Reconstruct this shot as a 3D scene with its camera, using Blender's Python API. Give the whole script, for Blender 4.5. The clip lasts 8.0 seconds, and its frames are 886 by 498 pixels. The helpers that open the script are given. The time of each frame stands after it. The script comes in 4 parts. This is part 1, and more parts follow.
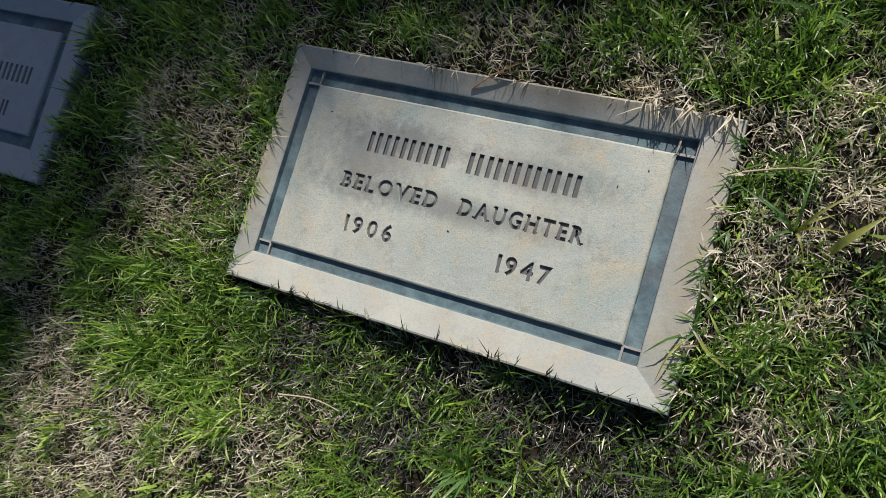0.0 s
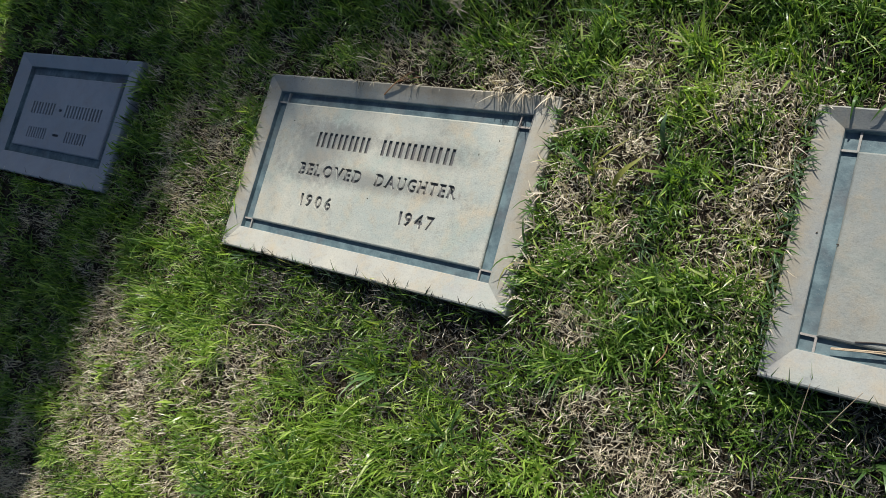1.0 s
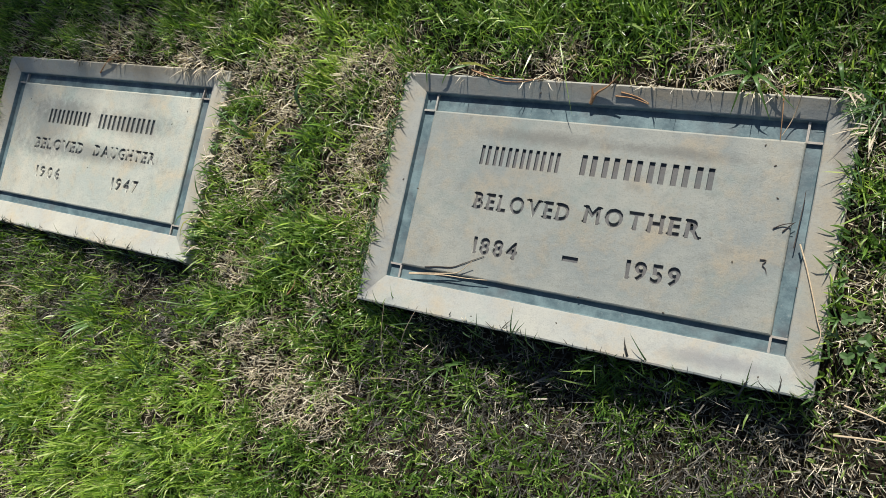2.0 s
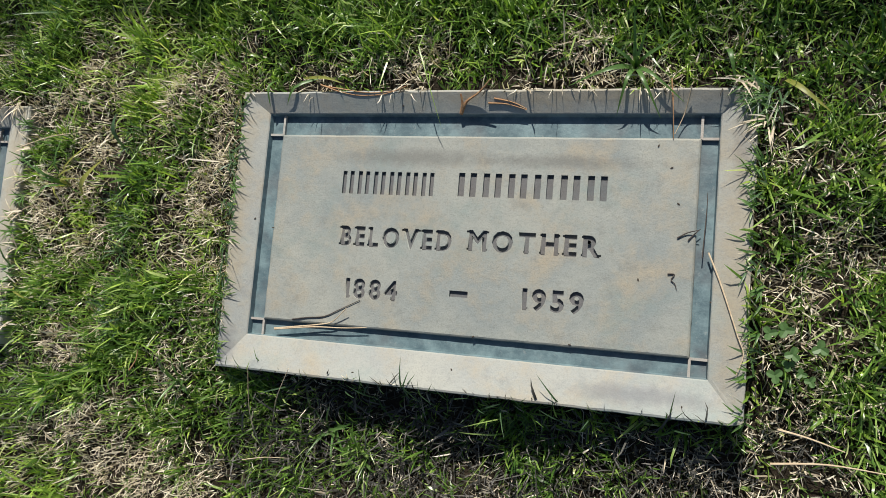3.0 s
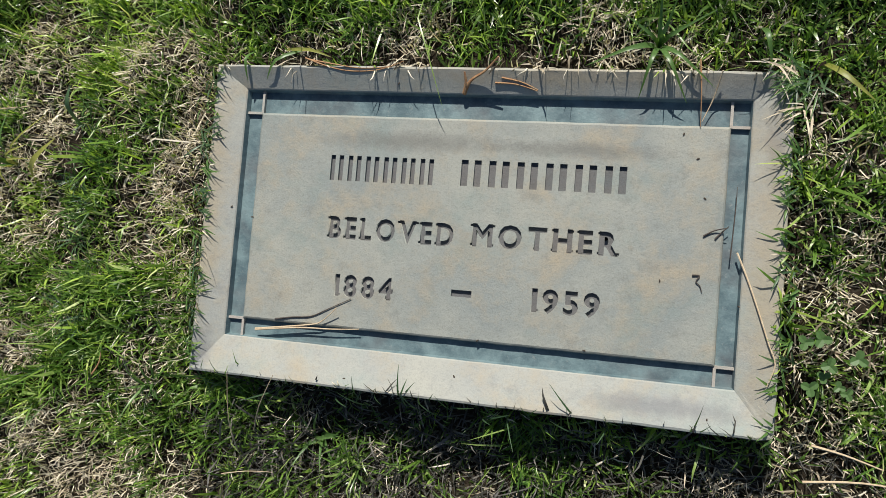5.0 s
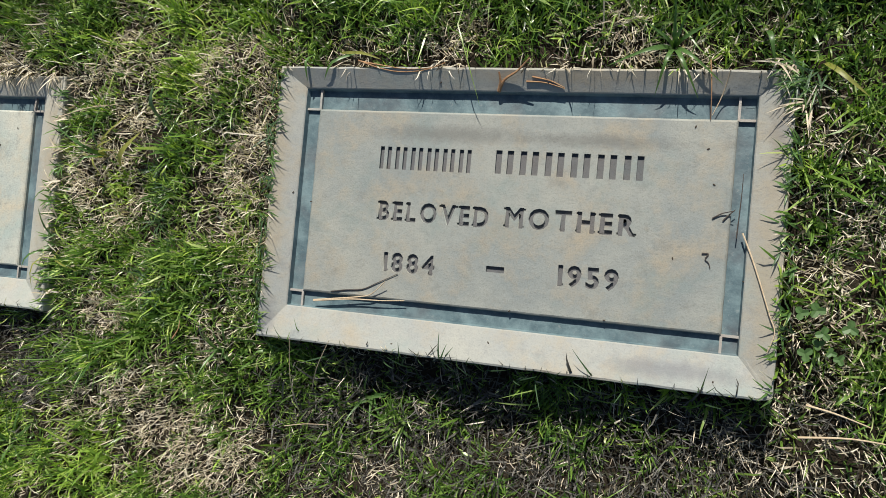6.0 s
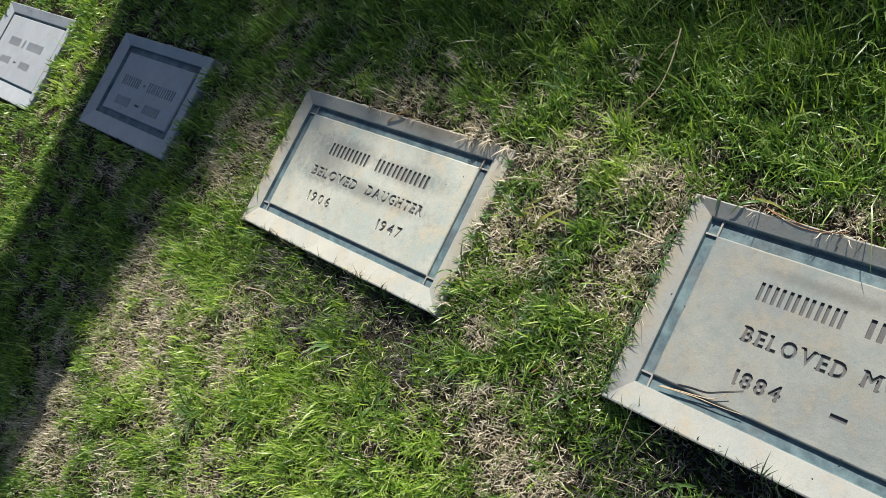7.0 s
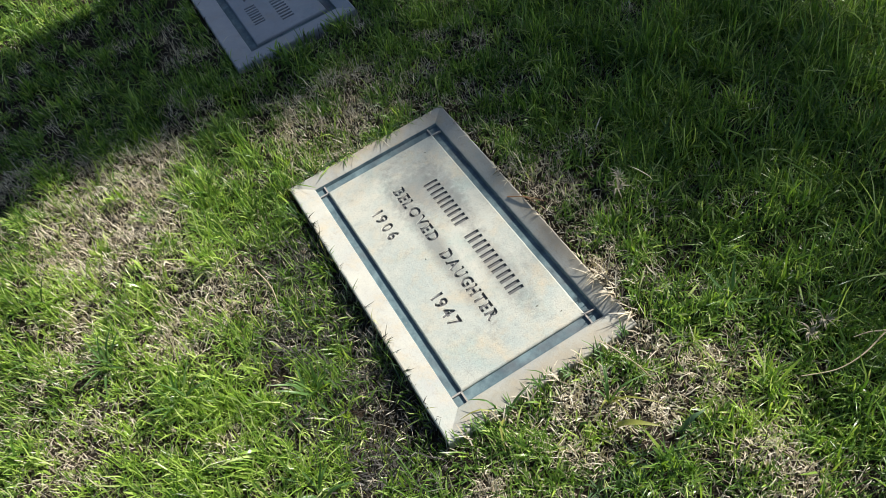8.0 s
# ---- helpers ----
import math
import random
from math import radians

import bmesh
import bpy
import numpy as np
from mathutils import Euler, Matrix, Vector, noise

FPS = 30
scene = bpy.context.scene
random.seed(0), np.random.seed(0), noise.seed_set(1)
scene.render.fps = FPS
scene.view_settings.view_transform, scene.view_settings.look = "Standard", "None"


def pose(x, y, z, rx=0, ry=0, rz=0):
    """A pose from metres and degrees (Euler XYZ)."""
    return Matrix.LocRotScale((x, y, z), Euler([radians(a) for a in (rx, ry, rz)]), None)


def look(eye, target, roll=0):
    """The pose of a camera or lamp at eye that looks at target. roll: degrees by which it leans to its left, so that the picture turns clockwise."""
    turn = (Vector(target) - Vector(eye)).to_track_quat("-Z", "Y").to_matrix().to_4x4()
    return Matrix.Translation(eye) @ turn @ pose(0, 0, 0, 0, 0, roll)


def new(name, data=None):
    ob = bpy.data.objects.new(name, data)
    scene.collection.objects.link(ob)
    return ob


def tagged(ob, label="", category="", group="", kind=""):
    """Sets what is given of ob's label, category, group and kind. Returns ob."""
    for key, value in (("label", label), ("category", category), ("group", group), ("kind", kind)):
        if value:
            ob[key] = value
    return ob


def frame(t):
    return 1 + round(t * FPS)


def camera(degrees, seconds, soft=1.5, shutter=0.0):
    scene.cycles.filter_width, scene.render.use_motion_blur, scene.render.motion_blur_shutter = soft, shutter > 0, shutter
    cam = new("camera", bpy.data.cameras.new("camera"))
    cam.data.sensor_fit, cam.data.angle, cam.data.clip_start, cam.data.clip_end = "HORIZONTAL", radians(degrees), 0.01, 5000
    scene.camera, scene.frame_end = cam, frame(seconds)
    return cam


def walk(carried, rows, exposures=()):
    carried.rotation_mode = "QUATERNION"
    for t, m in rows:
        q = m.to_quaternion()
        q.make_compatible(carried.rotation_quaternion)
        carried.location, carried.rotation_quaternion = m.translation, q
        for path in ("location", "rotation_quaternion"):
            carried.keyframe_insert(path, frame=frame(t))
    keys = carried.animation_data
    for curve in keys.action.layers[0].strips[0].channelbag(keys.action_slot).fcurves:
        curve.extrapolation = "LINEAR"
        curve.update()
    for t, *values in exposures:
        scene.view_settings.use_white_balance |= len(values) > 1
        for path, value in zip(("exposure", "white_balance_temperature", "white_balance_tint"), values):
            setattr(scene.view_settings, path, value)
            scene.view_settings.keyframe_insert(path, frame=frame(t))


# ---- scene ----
cam = camera(60.0, 8.0, 0.5)
PATH = [
    (0, (0.664, 0.051, 0.887), (-0.09, 0.177, -0.961), -64.6),
    (0.5, (0.839, 0.017, 0.956), (-0.125, 0.17, -0.79), -65.6),
    (1, (1.105, -0.04, 1.015), (0.055, 0.155, -0.676), -65.6),
    (1.5, (1.388, -0.013, 0.973), (0.401, 0.226, -0.75), -63.5),
    (2, (1.576, 0.023, 0.971), (0.666, 0.165, -0.804), -69.9),
    (2.2, (1.592, 0.039, 0.951), (0.752, 0.189, -0.858), -70.8),
    (3.5, (1.455, 0.114, 0.801), (0.904, 0.272, -1.115), -70.6),
    (4, (1.435, 0.134, 0.785), (0.91, 0.249, -1.142), -74.4),
    (4.5, (1.432, 0.131, 0.781), (0.94, 0.23, -1.155), -74.5),
    (6, (1.481, 0.113, 0.88), (0.869, 0.163, -1.024), -80.3),
    (6.5, (1.486, 0.079, 1.062), (0.551, 0.099, -0.706), -76.4),
    (7, (1.419, 0.011, 1.141), (0.216, 0.16, -0.449), -58.0),
    (7.5, (1.238, -0.026, 1.109), (0.03, 0.205, -0.468), -33.7),
    (8, (1.057, -0.045, 1.063), (-0.085, 0.279, -0.546), -17.7),
]
EXPOSURES = [(0, -0.06, 6250, 15), (0.6, 0.0, 6250, 15), (1.3, 0.20, 6350, 12), (2.2, 0.29, 6450, 12), (6.2, 0.27, 6450, 12), (7, 0.40, 6400, 12.5), (8, 0.58, 6350, 13)]
walk(cam, [(t, look(eye, target, roll)) for t, eye, target, roll in PATH], EXPOSURES)

# ---- light: low winter sun ahead, clear sky ----
SUN_AZ = Vector((-0.03, 1.0)).normalized()
SUN_EL = radians(40)
SUN_DIR = Vector((SUN_AZ.x * math.cos(SUN_EL), SUN_AZ.y * math.cos(SUN_EL), math.sin(SUN_EL)))
sun_data = bpy.data.lights.new("sun", "SUN")
sun_data.energy, sun_data.angle, sun_data.color = 5.4, radians(0.53), (1.0, 0.95, 0.86)
sun = new("sun", sun_data)
sun.matrix_world = look(SUN_DIR * 20, (0, 0, 0))
world = bpy.data.worlds.new("sky")
scene.world = world
world.use_nodes = True
sky = world.node_tree.nodes.new("ShaderNodeTexSky")
sky.sky_type, sky.sun_disc = "NISHITA", False
sky.sun_elevation, sky.sun_rotation = SUN_EL, math.atan2(SUN_AZ.x, SUN_AZ.y)
background = world.node_tree.nodes["Background"]
background.inputs["Strength"].default_value = 0.064
world.node_tree.links.new(sky.outputs["Color"], background.inputs["Color"])


# ---- materials ----
class Mat:
    """A small builder of node materials."""

    def __init__(self, name, rough=0.8, spec=0.5):
        self.m = bpy.data.materials.new(name)
        self.m.use_nodes = True
        self.t = self.m.node_tree
        self.b = self.t.nodes["Principled BSDF"]
        self.b.inputs["Roughness"].default_value = rough
        self.b.inputs["Specular IOR Level"].default_value = spec
        self.pos = self.node("ShaderNodeTexCoord").outputs["Object"]

    def node(self, kind, **values):
        n = self.t.nodes.new(kind)
        for k, v in values.items():
            n.inputs[k.replace("_", " ")].default_value = v
        return n

    def link(self, a, b):
        self.t.links.new(a, b)

    def noise(self, scale, detail=4.0, rough=0.6, vector=None):
        n = self.node("ShaderNodeTexNoise", Scale=scale, Detail=detail, Roughness=rough)
        self.link(vector or self.pos, n.inputs["Vector"])
        return n.outputs["Fac"]

    def scaled(self, value, k):
        n = self.t.nodes.new("ShaderNodeMath")
        n.operation = "MULTIPLY"
        self.link(value, n.inputs[0])
        n.inputs[1].default_value = k
        return n.outputs[0]

    def shifted(self, d):
        n = self.t.nodes.new("ShaderNodeVectorMath")
        n.operation = "ADD"
        self.link(self.pos, n.inputs[0])
        n.inputs[1].default_value = (d, d, d)
        return n.outputs["Vector"]

    def ramp(self, fac, stops):
        n = self.t.nodes.new("ShaderNodeValToRGB")
        els = n.color_ramp.elements
        while len(els) < len(stops):
            els.new(0.5)
        for e, (p, c) in zip(els, stops):
            e.position = p
            e.color = (c, c, c, 1) if isinstance(c, (int, float)) else (*c, 1)
        self.link(fac, n.inputs["Fac"])
        return n.outputs["Color"]

    def mix(self, fac, a, b, mode="MIX"):
        n = self.t.nodes.new("ShaderNodeMix")
        n.data_type, n.blend_type = "RGBA", mode
        for socket, value in ((n.inputs[0], fac), (n.inputs[6], a), (n.inputs[7], b)):
            if isinstance(value, bpy.types.NodeSocket):
                self.link(value, socket)
            elif isinstance(value, tuple):
                socket.default_value = (*value, 1)
            else:
                socket.default_value = value
        return n.outputs[2]

    def color(self, out):
        self.link(out, self.b.inputs["Base Color"])
        return self

    def bump(self, height, strength, distance, before=None):
        n = self.node("ShaderNodeBump", Strength=strength, Distance=distance)
        self.link(height, n.inputs["Height"])
        if before is not None:
            self.link(before, n.inputs["Normal"])
        self.link(n.outputs["Normal"], self.b.inputs["Normal"])
        return n.outputs["Normal"]


def stone_material(name, pale, warm, grey, stain, grain, pits, smudge=(), tanned=()):
    """Weathered cast stone. smudge: old dark stains, tanned: earth-stained stretches, each x, y, half width and half height on the slab."""
    m = Mat(name, 0.68, 0.4)
    big = m.ramp(m.noise(7, 6, 0.65), [(0.36, 0.0), (0.62, 1.0)])
    c = m.mix(big, pale, grey)
    tint = m.ramp(m.noise(15, 6, 0.7), [(0.48, 0.0), (0.70, 1.0)])
    c = m.mix(tint, c, warm)
    cool = m.ramp(m.noise(11, 5, 0.7, m.shifted(3.7)), [(0.52, 0.0), (0.72, 0.8)])
    c = m.mix(cool, c, tuple(a * b for a, b in zip(grey, (0.88, 1.0, 0.98))))
    dark = m.ramp(m.noise(34, 8, 0.8), [(0.54, 0.0), (0.78, 0.7)])
    c = m.mix(dark, c, stain)
    marks = [(spot, stain, 0.62) for spot in smudge] + [(spot, (0.33, 0.28, 0.19), 0.6) for spot in tanned]
    for (x, y, hx, hy), hue, amount in marks:
        spot = m.node("ShaderNodeVectorMath")
        spot.operation = "MULTIPLY_ADD"
        m.link(m.pos, spot.inputs[0])
        spot.inputs[1].default_value, spot.inputs[2].default_value = (1 / hx, 1 / hy, 0), (-x / hx, -y / hy, 0)
        size = m.node("ShaderNodeVectorMath")
        size.operation = "LENGTH"
        m.link(spot.outputs["Vector"], size.inputs[0])
        ragged = m.node("ShaderNodeMath")
        ragged.operation = "MULTIPLY_ADD"
        m.link(m.noise(70, 6, 0.75), ragged.inputs[0])
        ragged.inputs[1].default_value = 1.6
        m.link(size.outputs["Value"], ragged.inputs[2])
        c = m.mix(m.ramp(m.scaled(ragged.outputs[0], 0.5), [(0.55, amount), (0.95, 0.0)]), c, hue)
    flat = m.node("ShaderNodeMapping")
    flat.inputs["Scale"].default_value = (1.0, 5.0, 1.0)
    m.link(m.pos, flat.inputs["Vector"])
    c = m.mix(m.ramp(m.noise(55, 5, 0.75, flat.outputs["Vector"]), [(0.66, 0.0), (0.76, 0.55)]), c, stain)
    speck = m.ramp(m.noise(430, 5, 0.8), [(0.36, pits), (0.50, 0.0)])
    c = m.mix(speck, c, stain)
    m.color(c)
    n1 = m.bump(m.noise(600, 5, 0.8), grain, 0.0012)
    m.bump(m.noise(60, 4), 0.35, 0.002, n1)
    return m.m


STONE_PANEL = stone_material("sandblasted_stone", (0.50, 0.495, 0.405), (0.50, 0.445, 0.32), (0.375, 0.42, 0.375), (0.14, 0.145, 0.135), 0.6, 0.38, ((-0.10, 0.070, 0.10, 0.028), (0.08, 0.058, 0.12, 0.028), (-0.02, -0.005, 0.22, 0.022), (-0.15, 0.035, 0.10, 0.07)))
STONE_SMOOTH = stone_material("smooth_stone", (0.30, 0.308, 0.265), (0.315, 0.28, 0.205), (0.212, 0.238, 0.225), (0.13, 0.13, 0.115), 0.4, 0.35, ((-0.07, 0.096, 0.12, 0.012), (0.11, 0.094, 0.10, 0.010)))
STONE_BORDER = stone_material("border_stone", (0.43, 0.425, 0.355), (0.41, 0.36, 0.255), (0.33, 0.34, 0.31), (0.17, 0.155, 0.125), 0.3, 0.3, (), ((0.288, 0.02, 0.028, 0.19), (0.10, 0.162, 0.24, 0.014), (-0.298, 0.0, 0.014, 0.12)))
BORDER_STAINED = stone_material("stained_border_stone", (0.335, 0.34, 0.295), (0.33, 0.297, 0.222), (0.275, 0.292, 0.275), (0.15, 0.155, 0.16), 0.3, 0.3, ((-0.297, -0.150, 0.016, 0.030), (0.20, -0.155, 0.09, 0.012), (0.295, 0.10, 0.012, 0.05)), ((0.296, -0.02, 0.026, 0.20), (-0.300, 0.03, 0.016, 0.16), (0.12, 0.168, 0.22, 0.012)))
STONE_RIDGE = stone_material("ridge_stone", (0.38, 0.35, 0.29), (0.32, 0.27, 0.22), (0.34, 0.33, 0.31), (0.2, 0.18, 0.15), 0.3, 0.3)
# letter floors: the shade inside V-cut strokes is put into this dark colour
STONE_CUT_SHADE = stone_material("shade_darkened_cut_stone", (0.125, 0.124, 0.12), (0.115, 0.108, 0.10), (0.105, 0.11, 0.115), (0.07, 0.065, 0.06), 0.5, 0.4)
# pale grey stone with the blue skylight of the shade mixed into its colour
STONE_PALE_SKY_TINT = stone_material("sky_tinted_pale_grey_stone", (0.35, 0.375, 0.385), (0.33, 0.335, 0.315), (0.29, 0.32, 0.345), (0.22, 0.22, 0.22), 0.2, 0.2)


def groove_material():
    m = Mat("blue_grey_groove", 0.6, 0.4)
    c = m.mix(m.ramp(m.noise(30, 6, 0.7), [(0.4, 0.0), (0.62, 1.0)]), (0.07, 0.115, 0.13), (0.15, 0.22, 0.23))
    c = m.mix(m.ramp(m.noise(14, 4), [(0.5, 0.0), (0.7, 0.8)]), c, (0.085, 0.085, 0.09))
    c = m.mix(m.ramp(m.noise(160, 4, 0.8), [(0.6, 0.0), (0.75, 0.5)]), c, (0.30, 0.31, 0.29))
    m.color(c)
    m.bump(m.noise(300, 4), 0.4, 0.001)
    return m.m


GROOVE = groove_material()


def soil_material():
    m = Mat("soil_and_thatch", 0.95, 0.2)
    # soil brown taken down to near black, painting the shade between blades
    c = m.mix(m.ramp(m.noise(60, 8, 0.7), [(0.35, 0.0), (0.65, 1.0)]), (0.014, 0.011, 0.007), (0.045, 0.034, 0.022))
    green = m.ramp(m.noise(0.9, 6, 0.65), [(0.35, 0.0), (0.6, 1.0)])
    far = m.mix(green, (0.07, 0.085, 0.025), (0.045, 0.075, 0.018))
    sep = m.node("ShaderNodeVectorMath")
    sep.operation = "LENGTH"
    m.link(m.pos, sep.inputs[0])
    reach = m.node("ShaderNodeMapRange")
    reach.inputs["From Min"].default_value, reach.inputs["From Max"].default_value = 1.9, 2.8
    m.link(sep.outputs["Value"], reach.inputs["Value"])
    m.color(m.mix(reach.outputs["Result"], c, far))
    n1 = m.bump(m.noise(400, 5, 0.8), 0.8, 0.004)
    m.bump(m.noise(30, 5), 0.6, 0.02, n1)
    return m.m


SOIL = soil_material()


def blade_material(name, stops, rough, through_light, tint):
    """A leaf: colour by blade, a paler base, light that passes through."""
    m = Mat(name, rough, 0.5)
    island = m.node("ShaderNodeNewGeometry").outputs["Random Per Island"]
    c = m.ramp(island, stops)
    patch = m.ramp(m.noise(7, 4), [(0.38, 0.0), (0.66, 1.0)])
    c = m.mix(m.mix(1.0, patch, (0.3, 0.3, 0.3), "MULTIPLY"), c, tint)
    streak = m.ramp(m.noise(260, 3), [(0.3, 0.82), (0.7, 1.12)])
    c = m.mix(1.0, c, streak, "MULTIPLY")
    m.color(c)
    if through_light:
        leaf = m.t.nodes.new("ShaderNodeBsdfTranslucent")
        warm = m.mix(1.0, c, (1.25, 1.3, 0.55), "MULTIPLY")
        m.link(warm, leaf.inputs["Color"])
        both = m.node("ShaderNodeMixShader", Fac=through_light)
        m.link(m.b.outputs[0], both.inputs[1])
        m.link(leaf.outputs[0], both.inputs[2])
        m.link(both.outputs[0], m.t.nodes["Material Output"].inputs["Surface"])
    return m.m


GRASS = blade_material("green_blades", [(0.0, (0.032, 0.082, 0.016)), (0.4, (0.088, 0.19, 0.032)), (0.75, (0.205, 0.355, 0.060)), (1.0, (0.42, 0.54, 0.19))], 0.32, 0.40, (0.19, 0.32, 0.052))
PALE_GRASS = blade_material("pale_green_blades", [(0.0, (0.12, 0.23, 0.045)), (0.35, (0.29, 0.46, 0.065)), (0.75, (0.46, 0.61, 0.13)), (1.0, (0.70, 0.74, 0.38))], 0.3, 0.40, (0.40, 0.54, 0.09))
BROAD = blade_material("broad_blades", [(0.0, (0.075, 0.165, 0.045)), (1.0, (0.17, 0.30, 0.09))], 0.36, 0.4, (0.13, 0.24, 0.055))
BLUISH = blade_material("blue_green_blades", [(0.0, (0.045, 0.10, 0.045)), (1.0, (0.115, 0.195, 0.09))], 0.4, 0.3, (0.08, 0.145, 0.06))
YELLOW = blade_material("yellowing_blades", [(0.0, (0.20, 0.24, 0.04)), (0.6, (0.36, 0.36, 0.09)), (1.0, (0.48, 0.34, 0.12))], 0.45, 0.35, (0.32, 0.30, 0.08))
STRAW = blade_material("dry_straw", [(0.0, (0.22, 0.175, 0.125)), (0.35, (0.58, 0.505, 0.38)), (1.0, (0.90, 0.84, 0.70))], 0.55, 0.22, (0.58, 0.49, 0.34))
# thatch colour darkened so the gaps under the grass look shaded
THATCH_GAP_DARK = blade_material("thatch", [(0.0, (0.012, 0.011, 0.006)), (0.6, (0.035, 0.03, 0.018)), (1.0, (0.11, 0.095, 0.055))], 0.7, 0.1, (0.035, 0.045, 0.015))
# grey dead blades, colour lowered to add the shade of the foot hollow
GREY_DEAD_SHADED = blade_material("shade_darkened_grey_blades", [(0.0, (0.04, 0.038, 0.034)), (0.6, (0.10, 0.097, 0.085)), (1.0, (0.22, 0.205, 0.18))], 0.55, 0.2, (0.09, 0.09, 0.075))
CLOVER = blade_material("clover_leaf", [(0.0, (0.07, 0.15, 0.04)), (1.0, (0.13, 0.23, 0.08))], 0.5, 0.3, (0.11, 0.19, 0.06))


def plain(name, a, b, scale, rough=0.8, rise=0.3, distance=0.002):
    m = Mat(name, rough, 0.3)
    n = m.noise(scale, 6, 0.7)
    m.color(m.mix(m.ramp(n, [(0.3, 0.0), (0.7, 1.0)]), a, b))
    m.bump(n, rise, distance)
    return m.m


NEEDLE = plain("dead_pine_needle", (0.28, 0.13, 0.06), (0.42, 0.27, 0.14), 150)
NEEDLE_PALE = plain("bleached_pine_needle", (0.42, 0.31, 0.19), (0.55, 0.46, 0.32), 150)
TWIG_DARK = plain("dark_twig", (0.035, 0.03, 0.03), (0.09, 0.075, 0.06), 200)
BARK = plain("pine_bark", (0.07, 0.045, 0.03), (0.24, 0.16, 0.11), 9, 0.95, 1.0, 0.06)
PINE = plain("pine_foliage", (0.02, 0.05, 0.015), (0.05, 0.10, 0.03), 5, 0.6)
SPECK = plain("dark_debris", (0.03, 0.025, 0.02), (0.08, 0.06, 0.04), 300)


# ---- mesh helpers ----
def part(name, bm, material, parent, label=""):
    data = bpy.data.meshes.new(name)
    bm.normal_update()
    bm.to_mesh(data)
    bm.free()
    data.materials.append(material)
    ob = new(name, data)
    ob.parent = parent
    if label:
        tagged(ob, label)
    return ob


def empty(name, x=0, y=0, z=0, turn=0):
    ob = new(name)
    ob.matrix_world = pose(x, y, z, 0, 0, turn)
    return ob


def box(bm, x0, x1, y0, y1, z0, z1):
    vs = [bm.verts.new(p) for p in ((x0, y0, z0), (x1, y0, z0), (x1, y1, z0), (x0, y1, z0), (x0, y0, z1), (x1, y0, z1), (x1, y1, z1), (x0, y1, z1))]
    for f in ((3, 2, 1, 0), (4, 5, 6, 7), (0, 1, 5, 4), (1, 2, 6, 5), (2, 3, 7, 6), (3, 0, 4, 7)):
        bm.faces.new([vs[i] for i in f])


def tube(bm, points, radii, sides=6):
    """A bent, tapered stem through the points."""
    rings = []
    pts = [Vector(p) for p in points]
    for i, p in enumerate(pts):
        d = (pts[min(i + 1, len(pts) - 1)] - pts[max(i - 1, 0)]).normalized()
        a = d.cross(Vector((0.3, 0.2, 1)) if abs(d.z) < 0.9 else Vector((1, 0, 0))).normalized()
        b = d.cross(a)
        rings.append([bm.verts.new(p + radii[i] * (math.cos(2 * math.pi * k / sides) * a + math.sin(2 * math.pi * k / sides) * b)) for k in range(sides)])
    for r, q in zip(rings, rings[1:]):
        for k in range(sides):
            bm.faces.new((r[k], r[(k + 1) % sides], q[(k + 1) % sides], q[k]))
    bm.faces.new(rings[0][::-1])
    bm.faces.new(rings[-1])


# ---- ground: one sheet, level lawn with small hollows ----
MARKERS = {"daughter": (0.007, 0.612, 0.0, 0.338), "mother": (0.960, 1.575, 0.005, 0.355), "shaded": (-0.866, -0.388, 0.042, 0.342), "far": (-1.722, -1.193, -0.002, 0.333)}


def soil_height(x, y):
    z = -0.008 + 0.005 * noise.noise((x * 3.1, y * 3.1, 0.3)) + 0.004 * noise.noise((x * 14, y * 14, 7.7))
    z -= 0.018 * math.exp(-((x - 0.33) / 0.32) ** 4 - ((y + 0.06) / 0.09) ** 2)
    z -= 0.044 * math.exp(-((x - 1.30) / 0.42) ** 4 - ((y + 0.085) / 0.13) ** 2)
    apart = min(max(x0 - x, x - x1, y0 - y, y - y1, 0.0) for x0, x1, y0, y1 in MARKERS.values())
    z += min(apart / 0.08, 1.0) * (0.022 * noise.noise((x * 8.5, y * 8.5, 3.1)) + 0.013 * noise.noise((x * 21, y * 21, 5.3)))
    for x0, x1, y0, y1 in MARKERS.values():
        if x0 + 0.008 < x < x1 - 0.008 and y0 + 0.008 < y < y1 - 0.008:
            return -0.06
    return z


def axis_steps(lo, hi, step, far):
    mid = list(np.arange(lo, hi + step / 2, step))
    out, gap, v = [], step, hi
    while v < far:
        gap *= 1.35
        v += gap
        out.append(v)
    low, gap, v = [], step, lo
    while v > -far:
        gap *= 1.35
        v -= gap
        low.append(v)
    return low[::-1] + mid + out


def build_ground():
    xs, ys = axis_steps(-2.6, 2.8, 0.025, 600), axis_steps(-1.6, 2.0, 0.025, 600)
    verts = [(x, y, soil_height(x, y)) for y in ys for x in xs]
    n = len(xs)
    faces = [(j * n + i, j * n + i + 1, (j + 1) * n + i + 1, (j + 1) * n + i) for j in range(len(ys) - 1) for i in range(n - 1)]
    data = bpy.data.meshes.new("ground")
    data.from_pydata(verts, [], faces)
    data.polygons.foreach_set("use_smooth", [True] * len(faces))
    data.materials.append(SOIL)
    tagged(new("ground", data), "level cemetery lawn with brown soil under the grass", "lawn", kind="structure")


build_ground()


